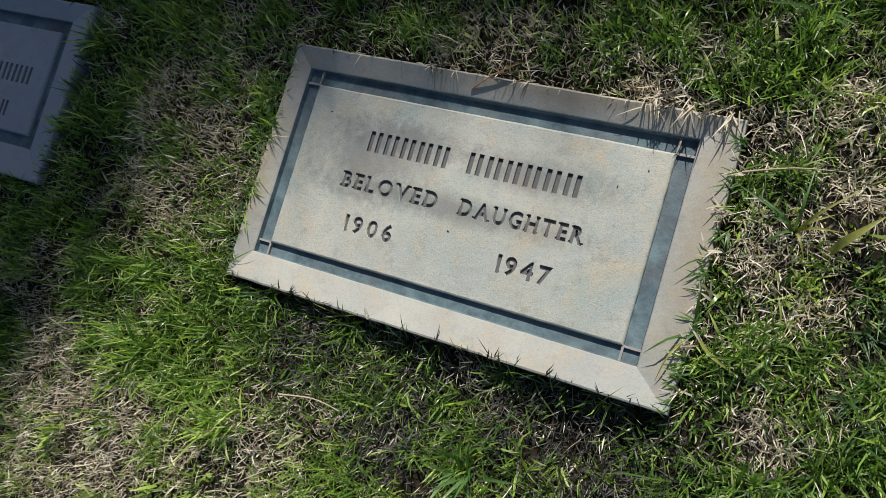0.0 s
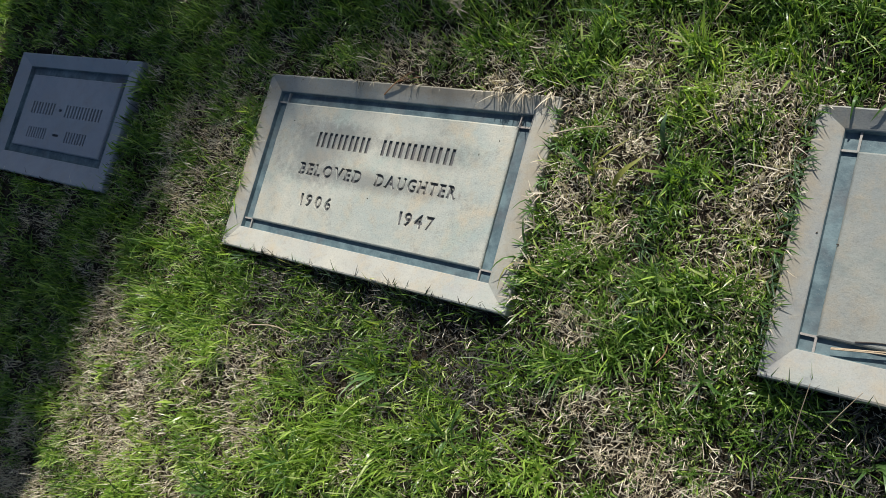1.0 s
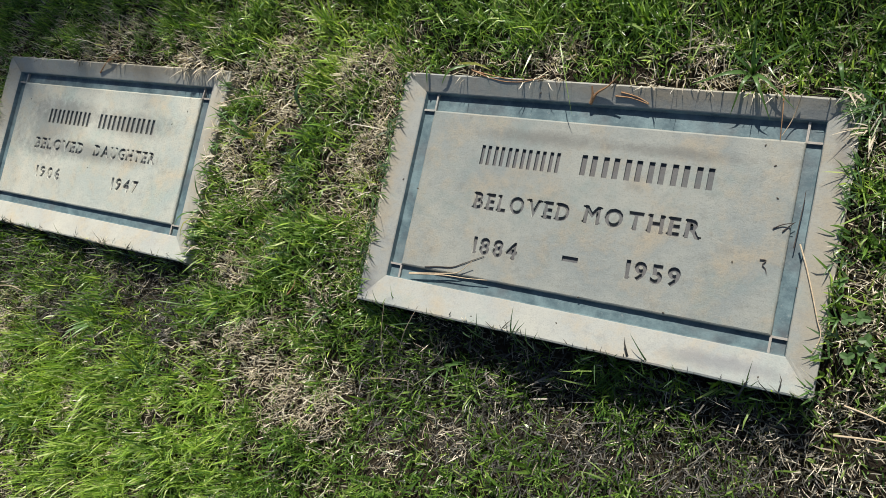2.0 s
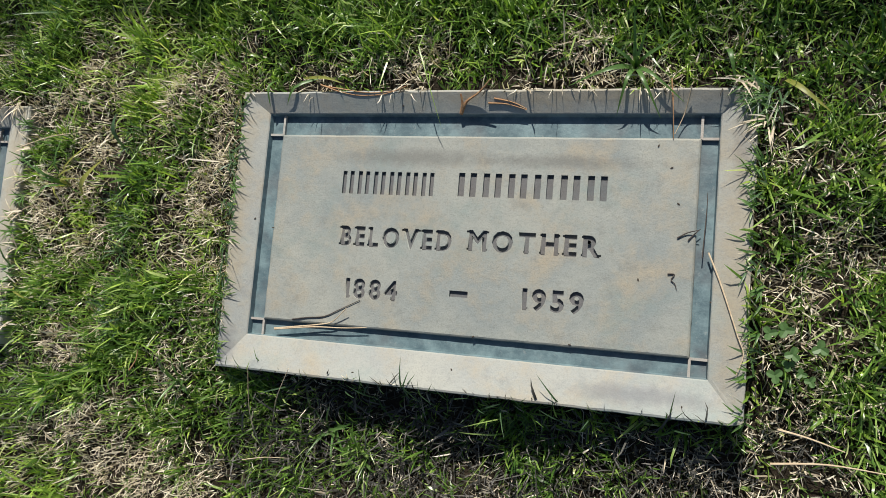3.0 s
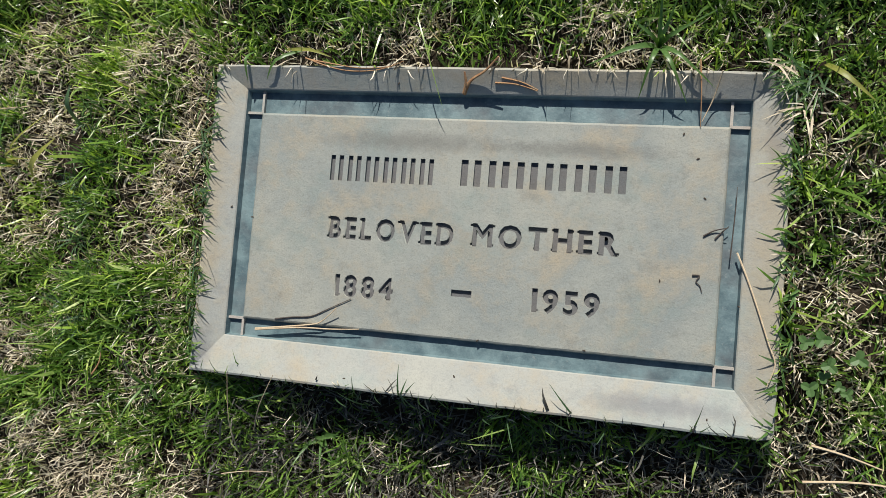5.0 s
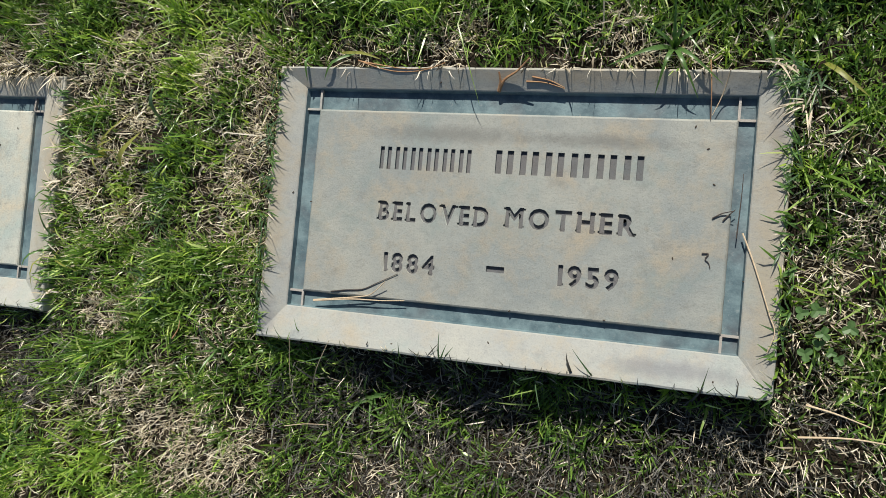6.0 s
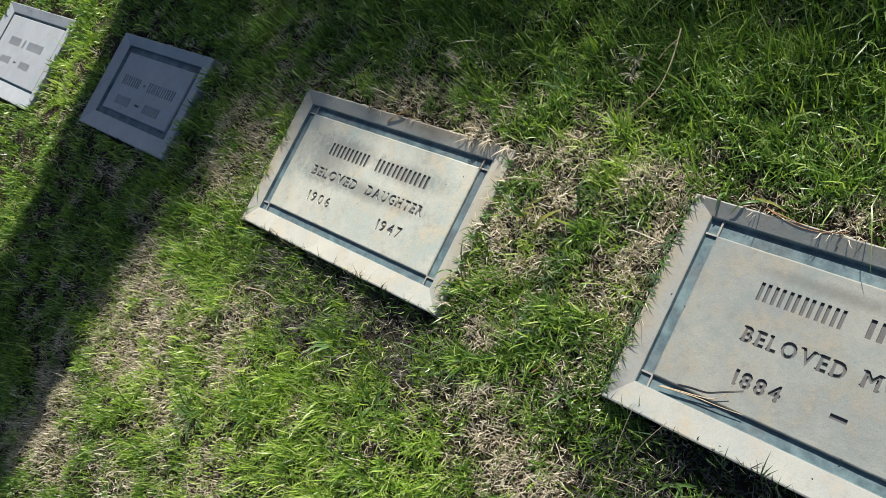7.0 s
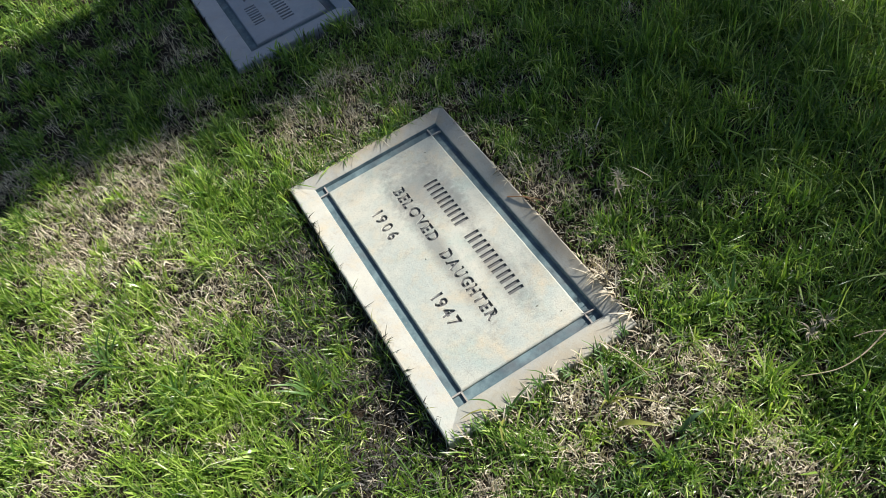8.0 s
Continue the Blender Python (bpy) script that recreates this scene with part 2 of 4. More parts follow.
# ---- lettering cut into the stone ----
def glyph(ch, thick):
    curve = bpy.data.curves.new("glyph", "FONT")
    curve.body, curve.size, curve.offset, curve.extrude, curve.resolution_u = ch, 1.0, thick, 0.5, 3
    ob = bpy.data.objects.new("glyph", curve)
    scene.collection.objects.link(ob)
    data = bpy.data.meshes.new_from_object(ob)
    bpy.data.objects.remove(ob)
    bpy.data.curves.remove(curve)
    co = np.empty(len(data.vertices) * 3)
    data.vertices.foreach_get("co", co)
    return data, co.reshape(-1, 3)


# slab serifs by letter: where along the width (0 to 1) and at the foot (0) or head (1)
SERIFS = {"B": ((0.1, 0), (0.1, 1)), "E": ((0.1, 0), (0.1, 1)), "L": ((0.15, 0), (0.15, 1)), "D": ((0.1, 0), (0.1, 1)), "H": ((0.1, 0), (0.1, 1), (0.9, 0), (0.9, 1)),
          "R": ((0.1, 0), (0.1, 1), (0.9, 0)), "M": ((0.08, 0), (0.92, 0), (0.04, 1), (0.96, 1)), "T": ((0.5, 0),), "A": ((0.05, 0), (0.95, 0)), "V": ((0.05, 1), (0.95, 1)),
          "U": ((0.1, 1), (0.9, 1)), "1": ((0.68, 0),), "4": ((0.72, 0),)}


def letter_floor(polys, z, root, feet=(), feet_z=0.0):
    bm = bmesh.new()
    for poly in polys:
        bm.faces.new([bm.verts.new((x, y, z)) for x, y in poly])
    for poly in feet:
        bm.faces.new([bm.verts.new((x, y, feet_z)) for x, y in poly])
    bmesh.ops.remove_doubles(bm, verts=bm.verts, dist=1e-6)
    bmesh.ops.recalc_face_normals(bm, faces=bm.faces)
    if bm.faces and sum(f.normal.z for f in bm.faces) < 0:
        bmesh.ops.reverse_faces(bm, faces=bm.faces)
    # floor in the darkened stone, standing in for shade in the cut
    part("letter", bm, STONE_CUT_SHADE, root)


def word(text, x0, x1, base, height, depth, top, panel, root):
    """Cuts one word between x0 and x1, standing on base; the recess ends depth below top."""
    made = [glyph(c, 0.040) for c in text]
    caps = max(c[:, 1].max() for _, c in made if len(c)) or 1
    k = 1.05 * height / caps
    widths = [(c[:, 0].max() - c[:, 0].min()) * k for _, c in made]
    squeeze = min(1.0, 0.80 * (x1 - x0) / sum(widths))
    gap = ((x1 - x0) - squeeze * sum(widths)) / max(1, len(text) - 1)
    x = x0
    cut, slabs = bmesh.new(), bmesh.new()
    for ch, (data, co), w in zip(text, made, widths):
        left = co[:, 0].min()
        solid = bmesh.new()
        solid.from_mesh(data)
        bmesh.ops.remove_doubles(solid, verts=solid.verts, dist=1e-5)
        for v in solid.verts:
            v.co = Vector((x + (v.co.x - left) * k * squeeze, base + v.co.y * k, top + 0.004 if v.co.z > 0 else top - depth))
        polys = [[(v.co.x, v.co.y) for v in f.verts] for f in solid.faces if all(v.co.z < top for v in f.verts)]
        tmp = bpy.data.meshes.new("tmp")
        bmesh.ops.recalc_face_normals(solid, faces=solid.faces)
        solid.to_mesh(tmp)
        solid.free()
        cut.from_mesh(tmp)
        bpy.data.meshes.remove(tmp)
        feet = []
        for u, end in SERIFS.get(ch, ()):
            cx, half, thick = x + u * w * squeeze, height * 0.14, height * 0.105
            y0 = base + (height * 0.999 - thick if end else height * 0.001)
            box(slabs, cx - half, cx + half, y0, y0 + thick, top - depth * 0.9, top + 0.005)
            feet.append([(cx - half, y0), (cx + half, y0), (cx + half, y0 + thick), (cx - half, y0 + thick)])
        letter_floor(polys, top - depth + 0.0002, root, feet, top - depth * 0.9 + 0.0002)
        x += w * squeeze + gap
    carve(panel, cut, True)
    if len(slabs.verts):
        carve(panel, slabs)
    else:
        slabs.free()


def bars(count, x0, x1, base, height, depth, top, panel, root):
    """Plain upright bars in place of lettering that is not to be spelled: two thin ones for each letter, or one flat dash."""
    pitch = (x1 - x0) / count
    cut = bmesh.new()
    for i in range(count):
        spans = ((0.08, 0.33), (0.55, 0.80)) if height > 0.5 * pitch else ((0.0, 1.0),)
        polys = []
        for u, v in spans:
            a, b = x0 + (i + u) * pitch, x0 + (i + v) * pitch
            box(cut, a, b, base, base + height, top - depth, top + 0.004)
            polys.append([(a, base), (b, base), (b, base + height), (a, base + height)])
        for poly in polys:
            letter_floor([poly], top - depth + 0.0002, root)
    carve(panel, cut)


def carve(target, bm, tangled=False):
    """Cuts bm's solids out of the target's mesh for good."""
    data = bpy.data.meshes.new("cutter")
    bmesh.ops.recalc_face_normals(bm, faces=bm.faces)
    bm.to_mesh(data)
    bm.free()
    cutter = new("cutter", data)
    cutter.parent = target.parent
    mod = target.modifiers.new("cut", "BOOLEAN")
    mod.operation, mod.object, mod.solver, mod.use_self = "DIFFERENCE", cutter, "EXACT", tangled
    done = bpy.data.meshes.new_from_object(target.evaluated_get(bpy.context.evaluated_depsgraph_get()))
    target.modifiers.clear()
    old = target.data
    target.data = done
    bpy.data.meshes.remove(old)
    bpy.data.objects.remove(cutter)
    bpy.data.meshes.remove(data)


# ---- flat grave markers ----
OUT_Z, IN_Z, PANEL_Z, FLOOR_Z = 0.010, -0.002, -0.0040, -0.0108


def ring(x0, x1, y0, y1, z, per_side, wear, seed, chips):
    """A closed loop of points round a rectangle, slightly uneven; chips: corner index to cut length."""
    corners = [(x0, y0), (x1, y0), (x1, y1), (x0, y1)]
    pts = []
    for k in range(4):
        (ax, ay), (bx, by) = corners[k], corners[(k + 1) % 4]
        for i in range(per_side):
            t = i / per_side
            x, y = ax + (bx - ax) * t, ay + (by - ay) * t
            j = wear * noise.noise((x * 55 + seed, y * 55, seed)) + 0.6 * wear * noise.noise((x * 190, y * 190, seed))
            nx, ny = (by - ay), -(bx - ax)
            length = math.hypot(nx, ny)
            x, y = x + j * nx / length, y + j * ny / length
            pts.append([x, y, z + 0.4 * j])
    for k, cut in chips.items():
        cx, cy = corners[k]
        sx, sy = (1 if k in (0, 3) else -1), (1 if k in (0, 1) else -1)
        for p in pts:
            dx, dy = (p[0] - cx) * sx, (p[1] - cy) * sy
            short = cut - (dx + dy)
            if short > 0:
                p[0] += sx * short / 2
                p[1] += sy * short / 2
    return pts


def frame_mesh(outer, inner, seed, chips, wear=0.0007):
    bm = bmesh.new()
    x0, x1, y0, y1 = outer
    a0, a1, b0, b1 = inner
    n = 44
    w = lambda d: (x0 + d, x1 - d, y0 + d, y1 - d)
    v = lambda d: (a0 - d, a1 + d, b0 - d, b1 + d)
    loops = [ring(*w(0), -0.10, n, 0, seed, {}), ring(*w(0), OUT_Z - 0.003, n, wear, seed, chips), ring(*w(0.0008), OUT_Z - 0.0008, n, wear, seed, chips), ring(*w(0.003), OUT_Z, n, wear, seed, chips),
             ring(*v(0.0012), IN_Z, n, wear * 0.4, seed + 3, {}), ring(*v(0), IN_Z - 0.0012, n, wear * 0.4, seed + 3, {}), ring(*v(-0.003), -0.018, n, 0, seed, {})]
    rows = [[bm.verts.new(p) for p in loop] for loop in loops]
    for i, (r, q) in enumerate(zip(rows, rows[1:])):
        for k in range(len(r)):
            bm.faces.new((r[k], r[(k + 1) % len(r)], q[(k + 1) % len(r)], q[k])).material_index = int(i == 5)
    return bm


def grave_marker(outer, inner, groove, seed, label, words=(), names=(), blank=(), chips=None, border=STONE_BORDER, face=STONE_PANEL, strip=GROOVE, ridges=True, depth=0.0036):
    """outer, inner: the slab's edge and the groove's outer edge; groove: its width. words: text, x0, x1, base, height."""
    root = empty("grave_marker", (outer[0] + outer[1]) / 2, (outer[2] + outer[3]) / 2)
    tagged(root, label, "grave marker", "flat grave markers in the lawn")
    ox, oy = root.matrix_world.translation.x, root.matrix_world.translation.y
    outer = (outer[0] - ox, outer[1] - ox, outer[2] - oy, outer[3] - oy)
    inner = (inner[0] - ox, inner[1] - ox, inner[2] - oy, inner[3] - oy)
    rim = part("border", frame_mesh(outer, inner, seed, chips or {}), border, root, "mitred sloping stone border with worn edges")
    rim.data.materials.append(strip)
    a0, a1, b0, b1 = inner
    p0, p1, q0, q1 = a0 + groove[0], a1 - groove[1], b0 + groove[2], b1 - groove[3]
    for name, rect in (("top", (a0 - 0.004, a1 + 0.004, q1 - 0.003, b1 + 0.004)), ("foot", (a0 - 0.004, a1 + 0.004, b0 - 0.004, q0 + 0.003)),
                       ("side", (a0 - 0.004, p0 + 0.003, q0 + 0.003, q1 - 0.003)), ("side", (p1 - 0.003, a1 + 0.004, q0 + 0.003, q1 - 0.003))):
        bm = bmesh.new()
        box(bm, *rect, FLOOR_Z - 0.008, FLOOR_Z)
        part("groove_strip", bm, strip, root, "weathered blue-grey sunken strip")
    bm = bmesh.new()
    rows = [[bm.verts.new(p) for p in ring(p0 + d, p1 - d, q0 + d, q1 - d, z, 40, wear, seed + 9, {})] for d, z, wear in ((0, -0.03, 0), (0, PANEL_Z - 0.0026, 0.0004), (0.0010, PANEL_Z - 0.0009, 0.0004), (0.0026, PANEL_Z, 0.0004))]
    for r, q in zip(rows, rows[1:]):
        for k in range(len(r)):
            bm.faces.new((r[k], r[(k + 1) % len(r)], q[(k + 1) % len(r)], q[k]))
    bm.faces.new(rows[-1])
    bm.faces.new(rows[0][::-1])
    for v in rows[-1]:
        v.co.z = PANEL_Z
    panel = part("panel", bm, face, root, "sandblasted stone panel with cut lettering")
    for text, x0, x1, base, height in words:
        word(text, x0 - ox, x1 - ox, base - oy, height, depth, PANEL_Z, panel, root)
    for count, x0, x1, base, height in list(names) + list(blank):
        bars(count, x0 - ox, x1 - ox, base - oy, height, depth, PANEL_Z, panel, root)
    if ridges:
        t = 0.0014
        for x in (p0, p1):
            for y0, y1 in ((b0, q0), (q1, b1)):
                bm = bmesh.new()
                box(bm, x - t, x + t, y0 - 0.001, y1 + 0.001, -0.020, -0.0066)
                part("ridge", bm, STONE_RIDGE, root)
        for y in (q0, q1):
            for x0, x1 in ((a0, p0), (p1, a1)):
                bm = bmesh.new()
                box(bm, x0 - 0.001, x1 + 0.001, y - t, y + t, -0.020, -0.0068)
                part("ridge", bm, STONE_RIDGE, root)
    return root


grave_marker(MARKERS["daughter"], (0.031, 0.566, 0.041, 0.309), (0.020, 0.021, 0.018, 0.020), 11.0,
             "flat grey-beige stone grave marker reading beloved daughter, set in grass",
             words=[("BELOVED", 0.131, 0.274, 0.159, 0.0205), ("DAUGHTER", 0.305, 0.468, 0.159, 0.0205), ("1906", 0.154, 0.226, 0.102, 0.0215), ("1947", 0.373, 0.443, 0.102, 0.0215)],
             names=[(5, 0.152, 0.276, 0.212, 0.028), (6, 0.298, 0.452, 0.212, 0.028)], chips={})
grave_marker(MARKERS["mother"], (0.994, 1.5385, 0.048, 0.329), (0.019, 0.0185, 0.020, 0.026), 37.0,
             "flat grey-beige stone grave marker reading beloved mother, needles lying on it",
             words=[("BELOVED", 1.108, 1.250, 0.167, 0.0225), ("MOTHER", 1.270, 1.421, 0.169, 0.0225), ("1884", 1.121, 1.188, 0.104, 0.0220), ("1959", 1.338, 1.407, 0.106, 0.0225)],
             names=[(6, 1.102, 1.226, 0.230, 0.028), (6, 1.250, 1.430, 0.231, 0.028)], blank=[(1, 1.2525, 1.2745, 0.1135, 0.0072)], chips={1: 0.004}, face=STONE_SMOOTH, border=BORDER_STAINED)
grave_marker(MARKERS["shaded"], (-0.830, -0.440, 0.092, 0.312), (0.018, 0.018, 0.020, 0.020), 53.0,
             "pale grey stone grave marker in the tree's shade",
             blank=[(4, -0.775, -0.675, 0.195, 0.030), (1, -0.660, -0.648, 0.207, 0.006), (6, -0.635, -0.490, 0.195, 0.030), (4, -0.762, -0.680, 0.135, 0.027), (1, -0.655, -0.630, 0.146, 0.006), (4, -0.605, -0.520, 0.135, 0.027)],
             border=STONE_PALE_SKY_TINT, face=STONE_PALE_SKY_TINT, ridges=False)
grave_marker(MARKERS["far"], (-1.685, -1.246, 0.052, 0.300), (0.008, 0.008, 0.008, 0.008), 71.0,
             "pale sunlit stone grave marker with a thin dark border line",
             blank=[(4, -1.600, -1.510, 0.185, 0.030), (1, -1.490, -1.472, 0.185, 0.030), (5, -1.450, -1.330, 0.185, 0.030), (4, -1.600, -1.520, 0.115, 0.026), (1, -1.490, -1.470, 0.126, 0.006), (4, -1.440, -1.360, 0.115, 0.026)],
             border=STONE_PALE_SKY_TINT, face=STONE_PALE_SKY_TINT, ridges=False)

# ---- the pine that throws the shade, beyond the markers ----
def needles(count, centres, size, seed):
    """Loose sprays of long thin needles round the given centres (x, y, z, rx, ry, rz)."""
    rng = np.random.default_rng(seed)
    cs = np.array(centres)
    pick = rng.integers(0, len(cs), count)
    d = rng.normal(size=(count, 3))
    d /= np.linalg.norm(d, axis=1)[:, None]
    base = cs[pick, :3] + d * cs[pick, 3:] * rng.random((count, 1)) ** 0.4
    along = d + 0.6 * rng.normal(size=(count, 3))
    along /= np.linalg.norm(along, axis=1)[:, None]
    side = np.cross(along, rng.normal(size=(count, 3)))
    side /= np.linalg.norm(side, axis=1)[:, None]
    length = size * (0.6 + 0.8 * rng.random((count, 1)))
    wide = size * 0.035
    v = np.stack([base - side * wide, base + side * wide, base + along * length], 1)
    return v.reshape(-1, 3), np.arange(count * 3).reshape(-1, 3)


def mesh_arrays(name, verts, faces, material, parent):
    data = bpy.data.meshes.new(name)
    data.from_pydata(verts.tolist(), [], faces.tolist())
    data.materials.append(material)
    ob = new(name, data)
    ob.parent = parent
    return ob


def pine_tree(x, y):
    root = tagged(empty("pine_tree", x, y), "tall pine tree with bare trunk beyond the markers", "tree")
    bm = bmesh.new()
    rows = []
    for i in range(28):
        h = i / 27
        r = 0.40 * (1 - h) ** 3 + 0.265 - 0.10 * max(0.0, h - 0.5)
        z = -0.1 + 7.6 * h
        rows.append([bm.verts.new(((r + 0.035 * noise.noise((3 * math.cos(a), 3 * math.sin(a), z * 2.2))) * math.cos(a) + 0.05 * math.sin(1.7 * z), (r + 0.035 * noise.noise((3 * math.cos(a), 3 * math.sin(a), z * 2.2 + 9))) * math.sin(a), z)) for a in (2 * math.pi * k / 20 for k in range(20))])
    for r, q in zip(rows, rows[1:]):
        for k in range(20):
            bm.faces.new((r[k], r[(k + 1) % 20], q[(k + 1) % 20], q[k]))
    bm.faces.new(rows[-1])
    part("trunk", bm, BARK, root)
    for line in ([(0.2, 0, 2.7), (0.55, -0.05, 3.1), (1.05, 0.0, 3.3), (2.75, 0.03, 3.38)], [(0.15, 0, 3.3), (0.3, 0.02, 3.7), (0.38, 0.0, 3.95)]):
        bm = bmesh.new()
        tube(bm, line, [0.08, 0.055, 0.035, 0.015][:len(line)], 8)
        part("limb", bm, BARK, root)
    boughs = [(0.24, 0, 4.08, 0.13, 0.2, 0.14), (0.33, 0, 3.90, 0.16, 0.2, 0.14), (0.54, 0, 3.62, 0.22, 0.25, 0.16), (0.72, 0, 3.56, 0.22, 0.25, 0.10), (0.98, 0, 3.48, 0.22, 0.25, 0.10), (2.3, 0, 3.42, 0.32, 0.25, 0.11), (2.75, 0, 3.42, 0.36, 0.25, 0.13), (0.54, 0, 3.52, 0.24, 0.25, 0.17), (0.65, 0, 3.44, 0.24, 0.25, 0.17), (0.88, 0, 3.42, 0.26, 0.25, 0.15), (0.95, 0, 3.33, 0.28, 0.25, 0.16), (1.22, 0, 3.36, 0.28, 0.25, 0.13), (1.55, 0, 3.34, 0.30, 0.25, 0.13), (1.9, 0, 3.30, 0.32, 0.25, 0.13), (0.8, 0, 3.20, 0.4, 0.25, 0.12), (1.5, 0, 3.16, 0.5, 0.25, 0.12)]
    v, f = needles(8200, boughs, 0.12, 4)
    mesh_arrays("bough_foliage", v, f, PINE, root)
    for k in range(7):
        a = k * 2.4
        bm = bmesh.new()
        tube(bm, [(0, 0, 6.9 + 0.08 * k), (0.8 * math.cos(a), 0.8 * math.sin(a), 7.4 + 0.1 * k), (1.7 * math.cos(a), 1.7 * math.sin(a), 7.7 + 0.2 * k)], [0.12, 0.08, 0.03], 7)
        part("limb", bm, BARK, root)
    rng = random.Random(5)
    tops = [(1.3 * rng.uniform(-1, 1), 1.3 * rng.uniform(-1, 1), rng.uniform(8.0, 10.5), 0.6, 0.6, 0.4) for _ in range(26)]
    v, f = needles(16000, tops, 0.2, 8)
    mesh_arrays("crown", v, f, PINE, root)


pine_tree(-0.80, 4.75)


# ---- lawn grass ----
DRY = [(-0.18, 0.23, 0.09), (-0.11, -0.27, 0.10), (0.14, -0.21, 0.08), (0.72, 0.13, 0.055), (0.64, 0.32, 0.04), (0.50, 0.36, 0.035), (0.24, 0.37, 0.035), (-0.25, -0.26, 0.10), (-0.18, -0.38, 0.11), (0.05, -0.44, 0.085), (0.68, 0.17, 0.05),
       (0.72, 0.02, 0.045), (0.70, 0.28, 0.045), (0.87, 0.35, 0.038), (0.93, 0.12, 0.035), (0.91, 0.20, 0.03), (0.92, 0.03, 0.03), (0.82, -0.11, 0.065), (-0.12, 0.09, 0.07), (0.88, 0.13, 0.035), (0.92, 0.26, 0.035), (0.92, 0.36, 0.03), (1.55, 0.39, 0.025), (1.62, 0.14, 0.028),
       (1.40, 0.39, 0.033), (1.19, 0.42, 0.03), (1.66, 0.20, 0.03), (1.64, 0.05, 0.03), (1.48, 0.38, 0.03), (-0.32, -0.69, 0.13), (0.92, -0.16, 0.045), (0.73, 0.36, 0.045), (0.41, -0.29, 0.035)]
BARE = [(0.52, -0.03, 0.05), (0.70, 0.00, 0.04), (0.35, -0.03, 0.03), (1.29, -0.03, 0.045), (1.46, -0.03, 0.045), (0.59, -0.04, 0.042), (1.64, 0.00, 0.03), (1.12, -0.03, 0.03), (0.22, -0.03, 0.025)]
LUSH = [(-0.18, -0.05, 0.09), (-0.02, -0.10, 0.07), (0.64, 0.38, 0.04), (0.24, -0.14, 0.045), (0.79, 0.10, 0.04), (0.42, -0.13, 0.065), (0.32, -0.26, 0.11), (-0.16, -0.14, 0.10), (0.75, -0.02, 0.05), (0.66, -0.07, 0.06), (0.80, 0.22, 0.032), (0.82, 0.04, 0.038), (1.09, 0.43, 0.055),
        (1.28, 0.41, 0.04), (0.75, 0.42, 0.05), (0.77, 0.20, 0.035), (0.72, 0.33, 0.03), (0.59, -0.31, 0.12), (0.40, -0.37, 0.065), (0.59, 0.45, 0.09), (0.25, 0.59, 0.12), (0.04, -0.14, 0.055), (1.0, -0.05, 0.05), (0.96, 0.55, 0.15), (1.5, 0.6, 0.15)]


SPARSE = [(1.05, -0.09, 0.08), (1.2, -0.10, 0.10), (1.35, -0.11, 0.10), (1.5, -0.10, 0.09), (0.3, -0.06, 0.06), (0.45, -0.06, 0.07), (0.58, -0.07, 0.07), (0.15, -0.06, 0.07), (0.30, -0.12, 0.07), (0.50, -0.12, 0.07)]
PALE = [(0.38, -0.30, 0.15), (0.27, -0.50, 0.16), (0.54, -0.38, 0.13), (-0.11, -0.36, 0.19), (0.49, -0.18, 0.08), (0.69, -0.26, 0.10), (-0.01, -0.43, 0.16), (0.22, -0.30, 0.14), (0.05, -0.22, 0.08), (0.62, -0.13, 0.05), (0.88, 0.20, 0.05), (0.70, 0.18, 0.04), (0.80, 0.40, 0.08), (-1.05, 0.15, 0.12)]


def field(spots, x, y):
    out = np.zeros_like(x)
    for cx, cy, r in spots:
        out = np.maximum(out, np.exp(-((x - cx) ** 2 + (y - cy) ** 2) / (r * r)))
    return out


def worn(x, y):
    """How dry the lawn is: the patches, and the trodden edges of the strip between the two stones."""
    edges = np.maximum(np.exp(-((x - 0.685) / 0.062) ** 4), 0.85 * np.exp(-((x - 0.915) / 0.045) ** 4))
    return np.maximum(field(DRY, x, y), 0.56 * edges * np.exp(-((y - 0.18) / 0.21) ** 6))


def cloud(x, y, scale, seed):
    return np.array([noise.noise((a * scale, b * scale, seed)) for a, b in zip(x.tolist(), y.tolist())])


def clear_of_markers(x, y, gap):
    ok = np.ones(len(x), bool)
    for x0, x1, y0, y1 in MARKERS.values():
        ok &= ~((x > x0 - gap) & (x < x1 + gap) & (y > y0 - gap) & (y < y1 + gap))
    return ok


def scatter(rng, count, x0, x1, y0, y1):
    x, y = rng.uniform(x0, x1, count), rng.uniform(y0, y1, count)
    ok = clear_of_markers(x, y, 0.001)
    return x[ok], y[ok]


